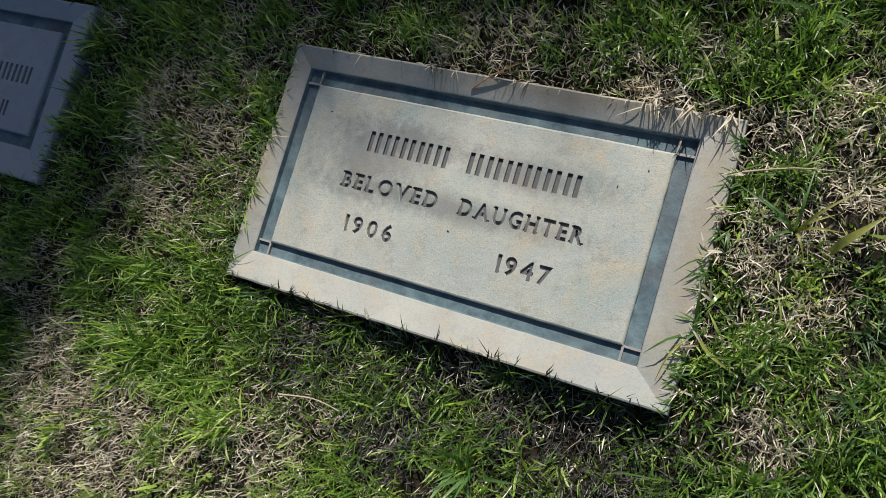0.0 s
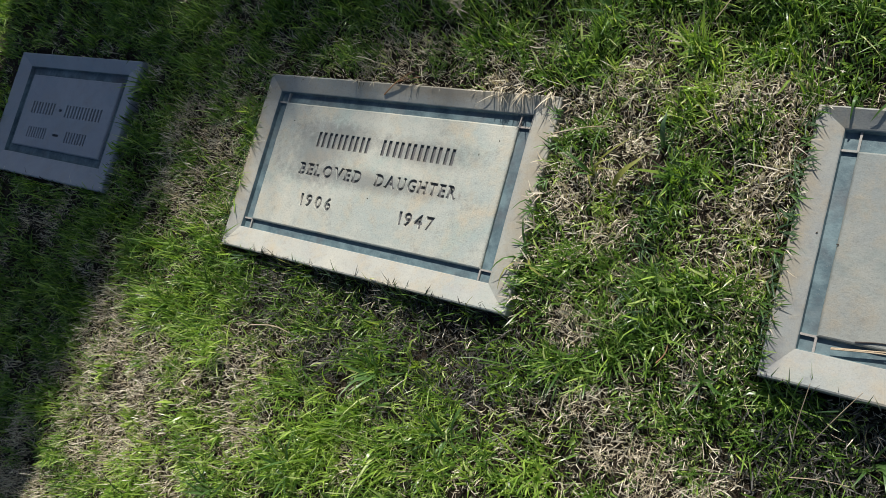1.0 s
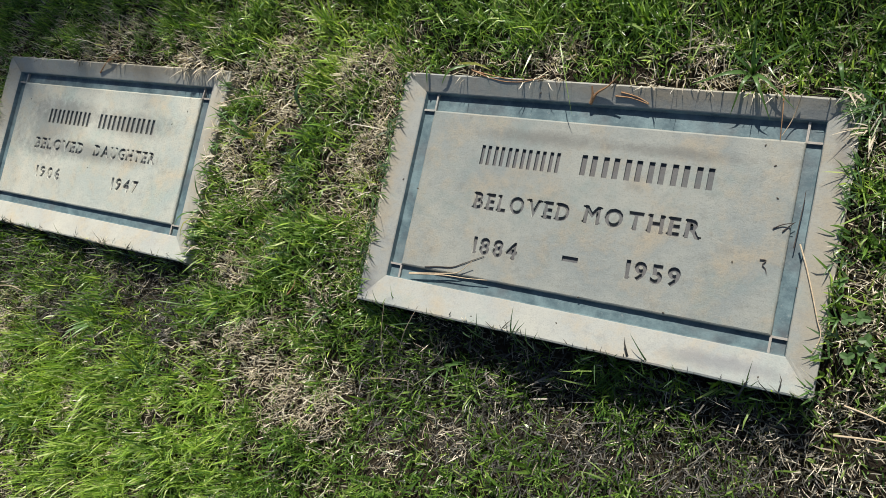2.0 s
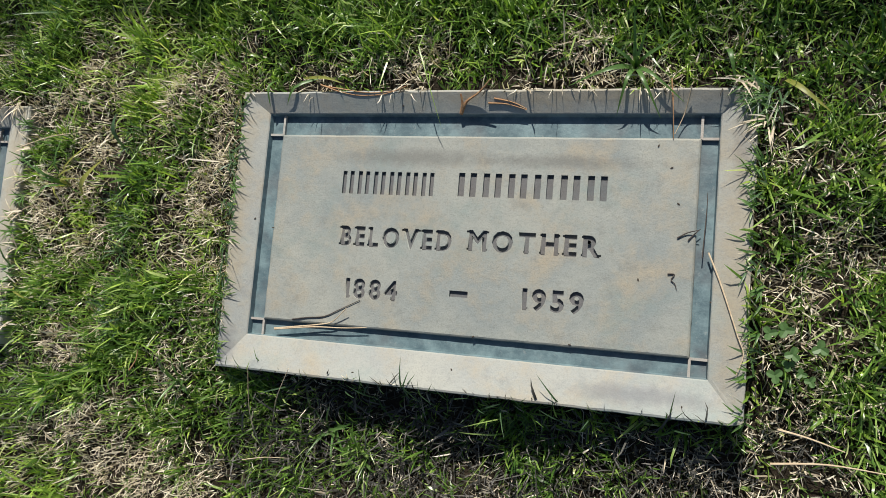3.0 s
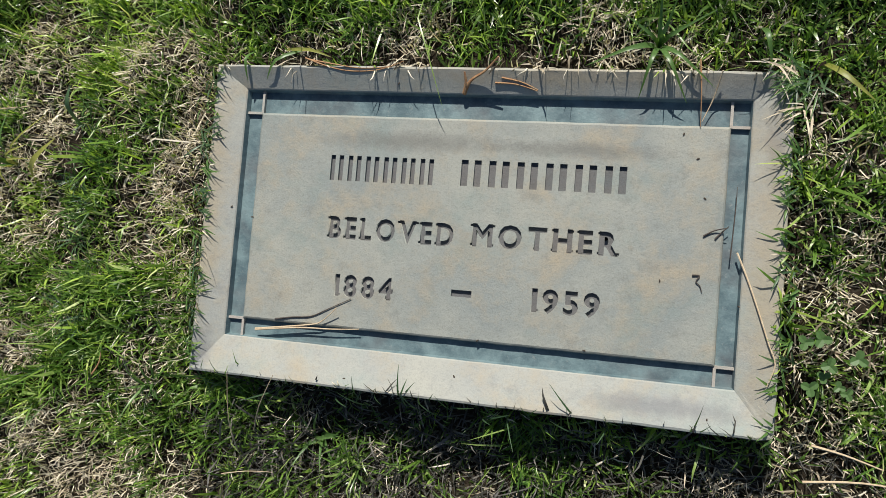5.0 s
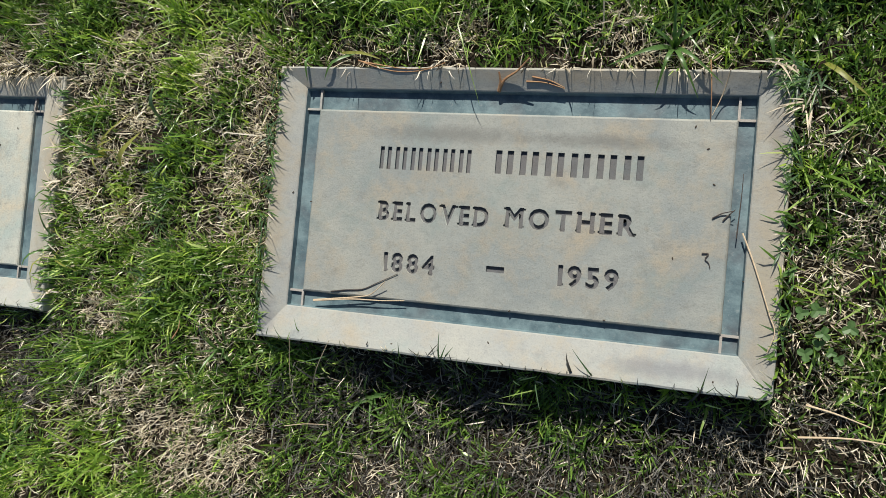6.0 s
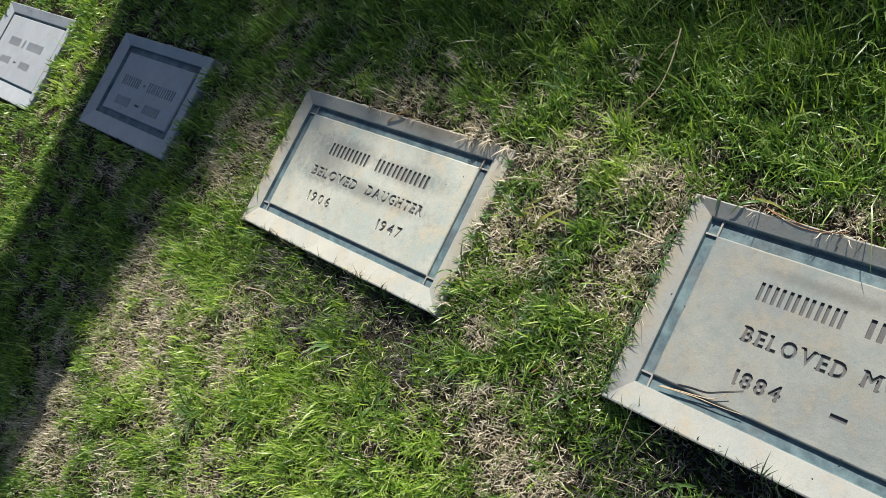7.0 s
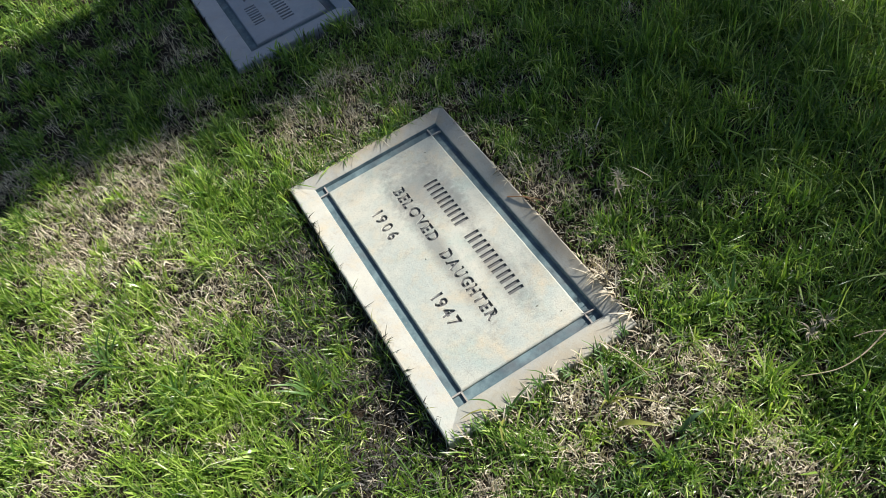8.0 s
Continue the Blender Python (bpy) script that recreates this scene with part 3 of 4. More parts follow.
def blades(name, x, y, length, width, lean, curl, rng, material, label, lift=0.0, heading=None):
    """One mesh of many tapered, bent blades. lean: radians from upright at the root; curl: added towards the tip."""
    n = len(x)
    z = np.array([soil_height(a, b) for a, b in zip(x.tolist(), y.tolist())]) + lift
    turn = rng.uniform(0, 2 * np.pi, n) if heading is None else heading
    twist = turn + np.pi / 2 + rng.normal(0, 0.5, n)
    side = np.stack([np.cos(twist), np.sin(twist), rng.normal(0, 0.25, n)], 1)
    steps, shape = (0.0, 0.38, 0.74, 1.0), (0.75, 1.0, 0.72, 0.0)
    p = np.stack([x, y, z], 1)
    verts = np.empty((n, 7, 3))
    for i, (s, w) in enumerate(zip(steps, shape)):
        if i:
            a = np.minimum(lean + curl * (s + steps[i - 1]) / 2, 2.0)
            bend = turn + rng.normal(0, 0.12, n)
            d = np.stack([np.sin(a) * np.cos(bend), np.sin(a) * np.sin(bend), np.cos(a)], 1)
            p = p + d * (length * (s - steps[i - 1]))[:, None]
            p[:, 2] = np.where(clear_of_markers(p[:, 0], p[:, 1], 0.0), p[:, 2], np.maximum(p[:, 2], OUT_Z + 0.002))
        off = side * (0.5 * width * w)[:, None]
        if i < 3:
            verts[:, 2 * i], verts[:, 2 * i + 1] = p - off, p + off
        else:
            verts[:, 6] = p
    base = (np.arange(n) * 7)[:, None]
    loops = (base + np.array([0, 1, 3, 2, 2, 3, 5, 4, 4, 5, 6])).ravel()
    starts = ((np.arange(n) * 11)[:, None] + np.array([0, 4, 8])).ravel()
    data = bpy.data.meshes.new(name)
    data.vertices.add(n * 7)
    data.vertices.foreach_set("co", verts.ravel())
    data.loops.add(len(loops))
    data.loops.foreach_set("vertex_index", loops.astype(np.int32))
    data.polygons.add(n * 3)
    data.polygons.foreach_set("loop_start", starts.astype(np.int32))
    data.polygons.foreach_set("use_smooth", np.ones(n * 3, bool))
    data.update(calc_edges=True)
    data.materials.append(material)
    ob = new(name, data)
    if label:
        tagged(ob, label, "grass", kind="stuff")
    return ob


AREA = (-2.0, 1.85, -1.0, 1.27)
NEAR_LAWN = [(-2.0, 0.36), (0.30, 1.26), (1.20, 0.82), (1.80, 0.56), (1.80, -0.16), (-0.32, -1.0), (-1.25, -0.72)]


def in_near_lawn(x, y):
    """The stretch of lawn round the four stones, a convex outline run clockwise."""
    ok = np.ones(len(x), bool)
    for (ax, ay), (bx, by) in zip(NEAR_LAWN, NEAR_LAWN[1:] + NEAR_LAWN[:1]):
        ok &= (bx - ax) * (y - ay) - (by - ay) * (x - ax) <= 0
    return ok


def tone(x, y):
    return cloud(x, y, 6.0, 1.5) + 0.6 * cloud(x, y, 17.0, 4.5)


def clumped(rng, x, y, each, spread):
    """Blades that spring from clumps: places, headings outward, and a number for each clump."""
    k = np.repeat(np.arange(len(x)), each)
    dx, dy = rng.normal(0, spread, len(k)), rng.normal(0, spread, len(k))
    px, py = x[k] + dx, y[k] + dy
    ok = clear_of_markers(px, py, 0.0)
    return px[ok], py[ok], np.arctan2(dy, dx)[ok] + rng.normal(0, 1.1, ok.sum()), k[ok]


def above_stones(x, y):
    near = np.zeros(len(x), bool)
    for x0, x1, y0, y1 in MARKERS.values():
        near |= (x > x0) & (x < x1) & (y > y1) & (y < y1 + 0.03)
    return near


def towards_stone(rng, x, y, turn):
    """Blades rooted close to a stone's long or short side mostly bend over it."""
    turn = turn.copy()
    for x0, x1, y0, y1 in MARKERS.values():
        inside = (y > y0) & (y < y1) & (rng.random(len(x)) < 0.45)
        turn = np.where(inside & (x < x0) & (x > x0 - 0.009), rng.normal(0, 0.7, len(x)), turn)
        turn = np.where(inside & (x > x1) & (x < x1 + 0.009), rng.normal(np.pi, 0.7, len(x)), turn)
        away, along = rng.random(len(x)) < 0.93, (x > x0) & (x < x1)
        side = np.abs(np.arctan2(np.sin(turn), np.cos(turn)))
        turn = np.where(along & away & (y < y0) & (y > y0 - 0.025), -side, turn)
        turn = np.where(along & away & (y > y1) & (y < y1 + 0.025), side, turn)
    return turn


def build_lawn():
    rng = np.random.default_rng(21)
    x, y = scatter(rng, 145000, *AREA)
    near = in_near_lawn(x, y) & (rng.random(len(x)) < np.clip(1.15 + 0.9 * (x + 0.25), 0.5, 1.0))
    x, y = x[near], y[near]
    dry, bare, lush, pale, mood = worn(x, y), field(BARE, x, y), field(LUSH, x, y), field(PALE, x, y), tone(x, y)
    swell = cloud(x, y, 24.0, 9.5)
    keep = rng.random(len(x)) < np.clip(0.62 + 1.9 * swell + 1.0 * cloud(x, y, 48.0, 3.5) + 0.7 * mood + 0.22 * lush + 0.45 * np.clip((y - 0.36) / 0.1, 0, 1) - 0.62 * dry - 0.95 * bare - 0.45 * field(SPARSE, x, y) - 0.1 * pale, 0.16 - 0.10 * bare, 1.0)
    keep &= ~(above_stones(x, y) & (rng.random(len(x)) < 0.5))
    x, y, lush, dry, pale, mood, swell = x[keep], y[keep], lush[keep], dry[keep], pale[keep], mood[keep], swell[keep]
    swell = swell + 0.8 * cloud(x, y, 11.0, 2.5) + 0.5 * cloud(x, y, 55.0, 6.5)
    size = (0.0190 + 0.005 * lush + 0.001 * pale + 0.050 * np.clip(y - 0.42, 0, 0.4) - 0.007 * dry + 0.003 * mood + 0.013 * swell) * np.exp(rng.normal(0, 0.25, len(x)))
    size = np.maximum(size, 0.008) * np.where(above_stones(x, y), 0.6, 1.0)
    wide = (0.00185 + 0.0003 * pale + 0.0012 * np.clip(-0.3 - x, 0, 1)) * np.exp(rng.normal(0, 0.26, len(x)))
    px, py, turn, k = clumped(rng, x, y, rng.integers(4, 9, len(x)), 0.0055)
    n = len(px)
    turn = towards_stone(rng, px, py, turn)
    length, thick = size[k] * np.exp(rng.normal(0, 0.32, n)), wide[k] * np.exp(rng.normal(0, 0.22, n))
    lean, curl = np.abs(rng.normal(0.30, 0.50, n)), rng.normal(0.85, 1.05, n)
    # SPARSE also holds back pale blades, so colour darkens the shaded hollow
    bright = (rng.random(len(x)) < 0.17 + 0.75 * pale - 0.14 * field(SPARSE, x, y))[k]
    for name, pick, material, label in (("lawn_grass", ~bright, GRASS, "green sunlit lawn grass with fine bent blades"), ("pale_lawn_grass", bright, PALE_GRASS, "pale yellow-green lawn grass in full sun")):
        blades(name, px[pick], py[pick], length[pick], thick[pick], lean[pick], curl[pick], rng, material, label, 0.0, turn[pick])
    x, y = scatter(rng, 90000, *AREA)
    near = in_near_lawn(x, y) & (rng.random(len(x)) < np.clip(1.15 + 0.9 * (x + 0.25), 0.5, 1.0))
    x, y = x[near], y[near]
    dry, bare, lush, mood = worn(x, y), field(BARE, x, y), field(LUSH, x, y), tone(x, y)
    keep = rng.random(len(x)) < np.clip(0.24 - 0.45 * mood - 0.6 * cloud(x, y, 24.0, 9.5) + 1.12 * dry - 0.30 * lush - 0.25 * np.clip((-0.35 - x) / 0.2, 0, 1) + 0.1 * bare + 0.12 * field(PALE, x, y) - 0.25 * field(SPARSE, x, y) - 1.6 * np.clip(y - 0.40, 0, 0.25), 0.03, 1.0)
    px, py, turn, k = clumped(rng, x[keep], y[keep], rng.integers(4, 12, keep.sum()), 0.007)
    n = len(px)
    blades("dry_grass", px, py, 0.0150 * np.exp(rng.normal(0, 0.4, n)), 0.00115 * np.exp(rng.normal(0, 0.3, n)), np.abs(rng.normal(0.6, 0.5, n)), rng.normal(0.6, 1.2, n), rng, STRAW,
           "dry straw-coloured dead grass and thatch", 0.002, turn)
    # limp grey blades in the hollow along the stones' feet, its shade painted in
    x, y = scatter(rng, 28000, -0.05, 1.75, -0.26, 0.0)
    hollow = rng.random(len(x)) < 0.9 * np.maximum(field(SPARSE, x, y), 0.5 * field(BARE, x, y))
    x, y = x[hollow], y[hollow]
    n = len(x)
    blades("dead_grass", x, y, 0.021 * np.exp(rng.normal(0, 0.35, n)), 0.0014 * np.exp(rng.normal(0, 0.3, n)), np.abs(rng.normal(0.7, 0.45, n)), rng.normal(0.7, 1.0, n), rng, GREY_DEAD_SHADED,
           "limp grey dead grass along the markers' feet, coloured darker for the hollow's shade", 0.003)
    # matted remains low between the blades, near-black to paint the shade in the gaps
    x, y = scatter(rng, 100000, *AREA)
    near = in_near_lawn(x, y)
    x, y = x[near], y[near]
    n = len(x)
    blades("thatch", x, y, 0.014 * np.exp(rng.normal(0, 0.35, n)), 0.0016 * np.exp(rng.normal(0, 0.3, n)), np.abs(rng.normal(1.15, 0.35, n)), rng.normal(0.2, 0.7, n), rng, THATCH_GAP_DARK,
           "matted thatch low between the grass blades, coloured dark as shaded gaps", 0.002)
    # the lawn farther out, thinner
    x, y = scatter(rng, 40000, -5, 5, -4, 4.5)
    x2, y2 = scatter(rng, 30000, -2.4, 2.4, -1.6, 1.8)
    x, y = np.concatenate([x, x2]), np.concatenate([y, y2])
    out = ~in_near_lawn(x, y)
    x, y = x[out], y[out]
    n = len(x)
    blades("outer_lawn_grass", x, y, 0.05 * np.exp(rng.normal(0, 0.3, n)), 0.005 * np.exp(rng.normal(0, 0.2, n)), np.abs(rng.normal(0.5, 0.35, n)), np.abs(rng.normal(0.6, 0.4, n)), rng, GRASS,
           "green lawn grass farther from the markers")


# ---- single tufts, leaves and litter ----
def ribbon(bm, pts, width, fold=0.25):
    """A leaf blade through the points: three verts across, folded along the middle, tapered to a tip."""
    p = [Vector(q) for q in pts]
    fine = []
    for i in range(len(p) - 1):
        a, b, c, d = p[max(i - 1, 0)], p[i], p[i + 1], p[min(i + 2, len(p) - 1)]
        for j in range(3):
            t = j / 3
            fine.append(0.5 * (2 * b + (c - a) * t + (2 * a - 5 * b + 4 * c - d) * t * t + (3 * b - a - 3 * c + d) * t ** 3))
    fine.append(p[-1])
    rows = []
    for i, q in enumerate(fine):
        s = i / (len(fine) - 1)
        d = (fine[min(i + 1, len(fine) - 1)] - fine[max(i - 1, 0)]).normalized()
        side = d.cross(Vector((0, 0, 1)))
        side = side.normalized() if side.length > 0.05 else Vector((1, 0, 0))
        w = 0.5 * width * (0.65 + 0.35 * min(1, s * 4)) * (1 - max(0, s - 0.45) / 0.55) ** 0.8
        up = side.cross(d)
        rows.append([bm.verts.new(q - side * w + up * w * fold), bm.verts.new(q), bm.verts.new(q + side * w + up * w * fold)])
    for r, q in zip(rows, rows[1:]):
        bm.faces.new((r[0], r[1], q[1], q[0]))
        bm.faces.new((r[1], r[2], q[2], q[1]))
    for f in bm.faces:
        f.smooth = True


def tuft(x, y, count, length, width, material, label, seed, lean=0.55, heading=None, fan=0.6, name="grass_tuft", lift=0.0):
    rng = random.Random(seed)
    z = soil_height(x, y)
    bm = bmesh.new()
    for _ in range(count):
        a = rng.uniform(0, 6.283) if heading is None else heading + rng.gauss(0, fan)
        l, th, curl = length * rng.uniform(0.6, 1.15), abs(rng.gauss(lean, 0.25)), rng.uniform(0.4, 1.1)
        q = Vector((rng.gauss(0, 0.005), rng.gauss(0, 0.005), 0))
        pts = [q.copy()]
        for j in range(4):
            t = min(th + curl * (j + 0.5) / 4, 1.75)
            q = q + Vector((math.sin(t) * math.cos(a), math.sin(t) * math.sin(a), math.cos(t))) * (l / 4)
            q.z = max(q.z, stone_z(x + q.x, y + q.y, -1.0) + 0.0015 - z - lift)
            pts.append(q.copy())
        ribbon(bm, pts, width * rng.uniform(0.75, 1.2))
    data = bpy.data.meshes.new(name)
    bm.to_mesh(data)
    bm.free()
    data.materials.append(material)
    ob = new(name, data)
    ob.location = (x, y, z + lift)
    return tagged(ob, label, "grass tuft")


def leaf(pts, width, material, label, name="grass_sprig"):
    bm = bmesh.new()
    base = Vector(pts[0])
    ribbon(bm, [Vector(q) - base for q in pts], width)
    data = bpy.data.meshes.new(name)
    bm.to_mesh(data)
    bm.free()
    data.materials.append(material)
    ob = new(name, data)
    ob.location = base
    return tagged(ob, label, "grass")


def blade_in(root, pts, width, material):
    bm = bmesh.new()
    ribbon(bm, pts, width)
    return part("blade", bm, material, root)


def smooth_line(p):
    out = []
    for i in range(len(p) - 1):
        a, b, c, d = p[max(i - 1, 0)], p[i], p[i + 1], p[min(i + 2, len(p) - 1)]
        for j in range(4):
            t = j / 4
            out.append(0.5 * (2 * b + (c - a) * t + (2 * a - 5 * b + 4 * c - d) * t * t + (3 * b - a - 3 * c + d) * t ** 3))
    return out + [p[-1]]


def strand(pts, radius, material, label, name="pine_needle", category="pine needle", twin=()):
    """A thin stem lying about; twin: a second stem from the same base."""
    base = Vector(pts[0])
    root = tagged(empty(name, *base), label, category) if twin else None
    made = None
    for line in (pts, twin) if twin else (pts,):
        bm = bmesh.new()
        p = smooth_line([Vector(q) - base for q in line])
        tube(bm, p, [radius * (1 - 0.55 * i / (len(p) - 1)) for i in range(len(p))], 6)
        if root:
            part("stem", bm, material, root)
        else:
            made = part(name, bm, material, None, label)
            made.location = base
            tagged(made, category=category)
    return root or made


GROOVES = {"daughter": (0.031, 0.566, 0.041, 0.309), "mother": (0.994, 1.5385, 0.048, 0.329)}


def stone_z(x, y, fallback):
    """Height of the stone's face at a place: the sloping border, or the panel's level inside it."""
    for key, (a0, a1, b0, b1) in GROOVES.items():
        x0, x1, y0, y1 = MARKERS[key]
        if x0 <= x <= x1 and y0 <= y <= y1:
            far = max((a0 - x) / (a0 - x0), (x - a1) / (x1 - a1), (b0 - y) / (b0 - y0), (y - b1) / (y1 - b1))
            return IN_Z + (OUT_Z - IN_Z) * far if far > 0 else PANEL_Z
    return fallback


def on(points, z=0.016, rise=()):
    return [(x, y, stone_z(x, y, z) + 0.0012 + (max(0.0, rise[i]) if i < len(rise) else 0)) for i, (x, y) in enumerate(points)]


def litter():
    strand(on([(1.031, 0.058), (1.063, 0.063), (1.093, 0.068), (1.110, 0.073), (1.129, 0.090)], 0.016, (0, 0, 0, 0.002, 0.008)), 0.0011, NEEDLE_PALE, "pale dead pine needle pair lying on the stone marker", "needle_pair", "pine needle",
           twin=on([(1.031, 0.057), (1.083, 0.064), (1.122, 0.066), (1.154, 0.069)], 0.016))
    strand(on([(1.054, 0.071), (1.075, 0.075), (1.097, 0.078), (1.117, 0.088), (1.142, 0.101)], 0.016), 0.0009, TWIG_DARK, "dark thin twig lying on the stone marker", "twig", "twig")
    strand(on([(1.070, 0.361), (1.097, 0.353), (1.124, 0.349), (1.156, 0.351), (1.184, 0.359)], 0.011, (0.003, 0, 0, 0, 0.002)), 0.0011, NEEDLE, "reddish dead pine needles along the marker's edge", "needle_pair", "pine needle",
           twin=on([(1.070, 0.361), (1.100, 0.356), (1.135, 0.352), (1.170, 0.354)], 0.011))
    strand(on([(1.249, 0.329), (1.257, 0.341), (1.274, 0.350), (1.289, 0.361)], 0.016, (0, 0.002, 0.006, 0.01)), 0.0021, NEEDLE, "forked orange-brown twig on the marker's edge", "twig", "twig", twin=on([(1.2495, 0.330), (1.252, 0.339), (1.251, 0.349)], 0.016, (0, 0.002, 0.004)))
    strand(on([(1.283, 0.340), (1.305, 0.339), (1.328, 0.333)], 0.016), 0.0012, NEEDLE, "brown pine needle pair on the marker's edge", "needle_pair", "pine needle", twin=on([(1.290, 0.345), (1.311, 0.341), (1.328, 0.334)], 0.016))
    strand(on([(1.486, 0.365), (1.489, 0.335), (1.491, 0.302)], 0.0, (0.010, 0.006, 0.0)), 0.0009, NEEDLE, "thin dry stem leaning on the stone marker", "loose_straw", "straw")
    strand(on([(1.507, 0.353), (1.501, 0.329), (1.492, 0.307)], 0.0, (0.006, 0.003, 0.0)), 0.0008, NEEDLE_PALE, "thin dry stem leaning on the stone marker", "loose_straw", "straw")
    strand(on([(1.533, 0.180), (1.544, 0.154), (1.554, 0.127), (1.565, 0.095), (1.571, 0.077), (1.565, 0.056)], 0.016, (-0.004, 0, 0.001, 0.002, 0.003, 0.004)), 0.0010, NEEDLE_PALE, "long dry pine needle across the marker's border", "pine_needle", "pine needle")
    strand(on([(1.527, 0.174), (1.529, 0.224), (1.529, 0.244)], 0.016, (0, -0.004, -0.006)), 0.0007, TWIG_DARK, "thin dark needle lying in the sunken strip", "pine_needle", "pine needle")
    strand(on([(1.493, 0.155), (1.500, 0.155), (1.497, 0.149), (1.501, 0.145), (1.503, 0.139)], 0.016), 0.0008, TWIG_DARK, "small dark curled rootlet on the stone marker", "rootlet", "debris")
    strand(on([(1.501, 0.194), (1.511, 0.200), (1.523, 0.203)], 0.016, (0, 0.001, 0.004)), 0.0009, TWIG_DARK, "dark bit of twig on the stone marker", "twig", "twig", twin=on([(1.512, 0.192), (1.518, 0.199), (1.524, 0.205)], 0.016))
    strand(on([(0.278, 0.318), (0.307, 0.338), (0.341, 0.355)], 0.016, (0, 0.005, 0.008)), 0.0012, NEEDLE, "reddish pine needles on the marker's top edge", "needle_pair", "pine needle", twin=on([(0.300, 0.338), (0.325, 0.343), (0.352, 0.349)], 0.016))
    strand(on([(1.605, 0.008), (1.633, 0.003), (1.665, -0.006)], 0.016), 0.0014, NEEDLE_PALE, "pale dry stem lying on the grass", "loose_straw", "straw")
    strand(on([(1.60, -0.026), (1.65, -0.020), (1.70, -0.022)], 0.014), 0.0013, NEEDLE_PALE, "pale dry stem lying on the grass", "loose_straw", "straw")
    strand(on([(0.15, -0.125), (0.20, -0.115), (0.24, -0.118)], 0.02), 0.0012, NEEDLE_PALE, "pale dry stem lying on the grass", "loose_straw", "straw")
    strand(on([(0.62, 0.275), (0.67, 0.290), (0.72, 0.296)], 0.022), 0.0012, NEEDLE_PALE, "long dry stem lying on the dry grass", "loose_straw", "straw")
    strand(on([(0.842, -0.012), (0.850, 0.002), (0.851, 0.016)], 0.018), 0.0011, NEEDLE, "orange dry stem lying on the grass", "loose_straw", "straw")
    strand(on([(1.02, -0.10), (1.05, -0.093), (1.08, -0.09)], 0.020), 0.0006, NEEDLE_PALE, "pale dry stem lying on the grass", "loose_straw", "straw")
    strand(on([(0.826, 0.610), (0.832, 0.575), (0.838, 0.535), (0.834, 0.495), (0.816, 0.450)], 0.036, (0.002, 0, 0.003, 0, 0.003)), 0.0013, NEEDLE_PALE, "bleached crooked weed stalk lying in the grass", "weed_stalk", "weed stalk", twin=on([(0.829, 0.59), (0.818, 0.570), (0.812, 0.548)], 0.037))
    strand([(1.013, -0.086, -0.025), (1.014, -0.045, 0.006), (1.021, 0.010, 0.032)], 0.0008, NEEDLE_PALE, "tall dry grass stalk standing by the marker's foot", "dry_stalk", "grass stalk")
    strand([(1.030, -0.060, -0.025), (1.050, -0.025, 0.008), (1.074, 0.014, 0.030)], 0.0008, NEEDLE_PALE, "tall dry grass stalk leaning over the marker's foot", "dry_stalk", "grass stalk")
    for sx, sy in ((0.375, 0.485), (0.766, 0.525), (0.762, 0.555), (0.392, 0.472)):
        clump = tagged(empty("dead_clump", sx, sy, soil_height(sx, sy) + 0.018), "bleached dead clump among green grass", "grass tuft")
        rng = random.Random(int(sx * 1000))
        for _ in range(24):
            a, l = rng.uniform(0, 6.283), 0.021 * rng.uniform(0.5, 1.2)
            blade_in(clump, [(0, 0, 0), (0.4 * l * math.cos(a), 0.4 * l * math.sin(a), 0.45 * l), (l * math.cos(a + 0.3), l * math.sin(a + 0.3), 0.7 * l * rng.random())], 0.0017, STRAW)
    for i, (sx, sy) in enumerate([(1.014, 0.183), (0.989, 0.193), (1.463, 0.147), (1.500, 0.231), (1.491, 0.270), (1.476, 0.294), (1.265, 0.031), (1.395, 0.071), (1.285, 0.070), (1.515, 0.018), (1.538, 0.128), (1.146, 0.016), (1.177, 0.338), (0.520, 0.262), (0.30, 0.135), (0.085, 0.255), (0.49, 0.236)]):
        bm = bmesh.new()
        bmesh.ops.create_icosphere(bm, subdivisions=1, radius=0.0012)
        for v in bm.verts:
            v.co = Vector((v.co.x * (1.6 + 0.6 * noise.noise(v.co * 900 + Vector((i, 0, 0)))), v.co.y * 0.8, v.co.z * 0.5))
        flake = part("seed_flake", bm, SPECK, None, "tiny dark seed flake on the stone")
        flake.matrix_world = pose(sx, sy, stone_z(sx, sy, 0) + 0.0005, 0, 0, 50 * i)
        tagged(flake, category="debris", group="dark flakes on the stones")


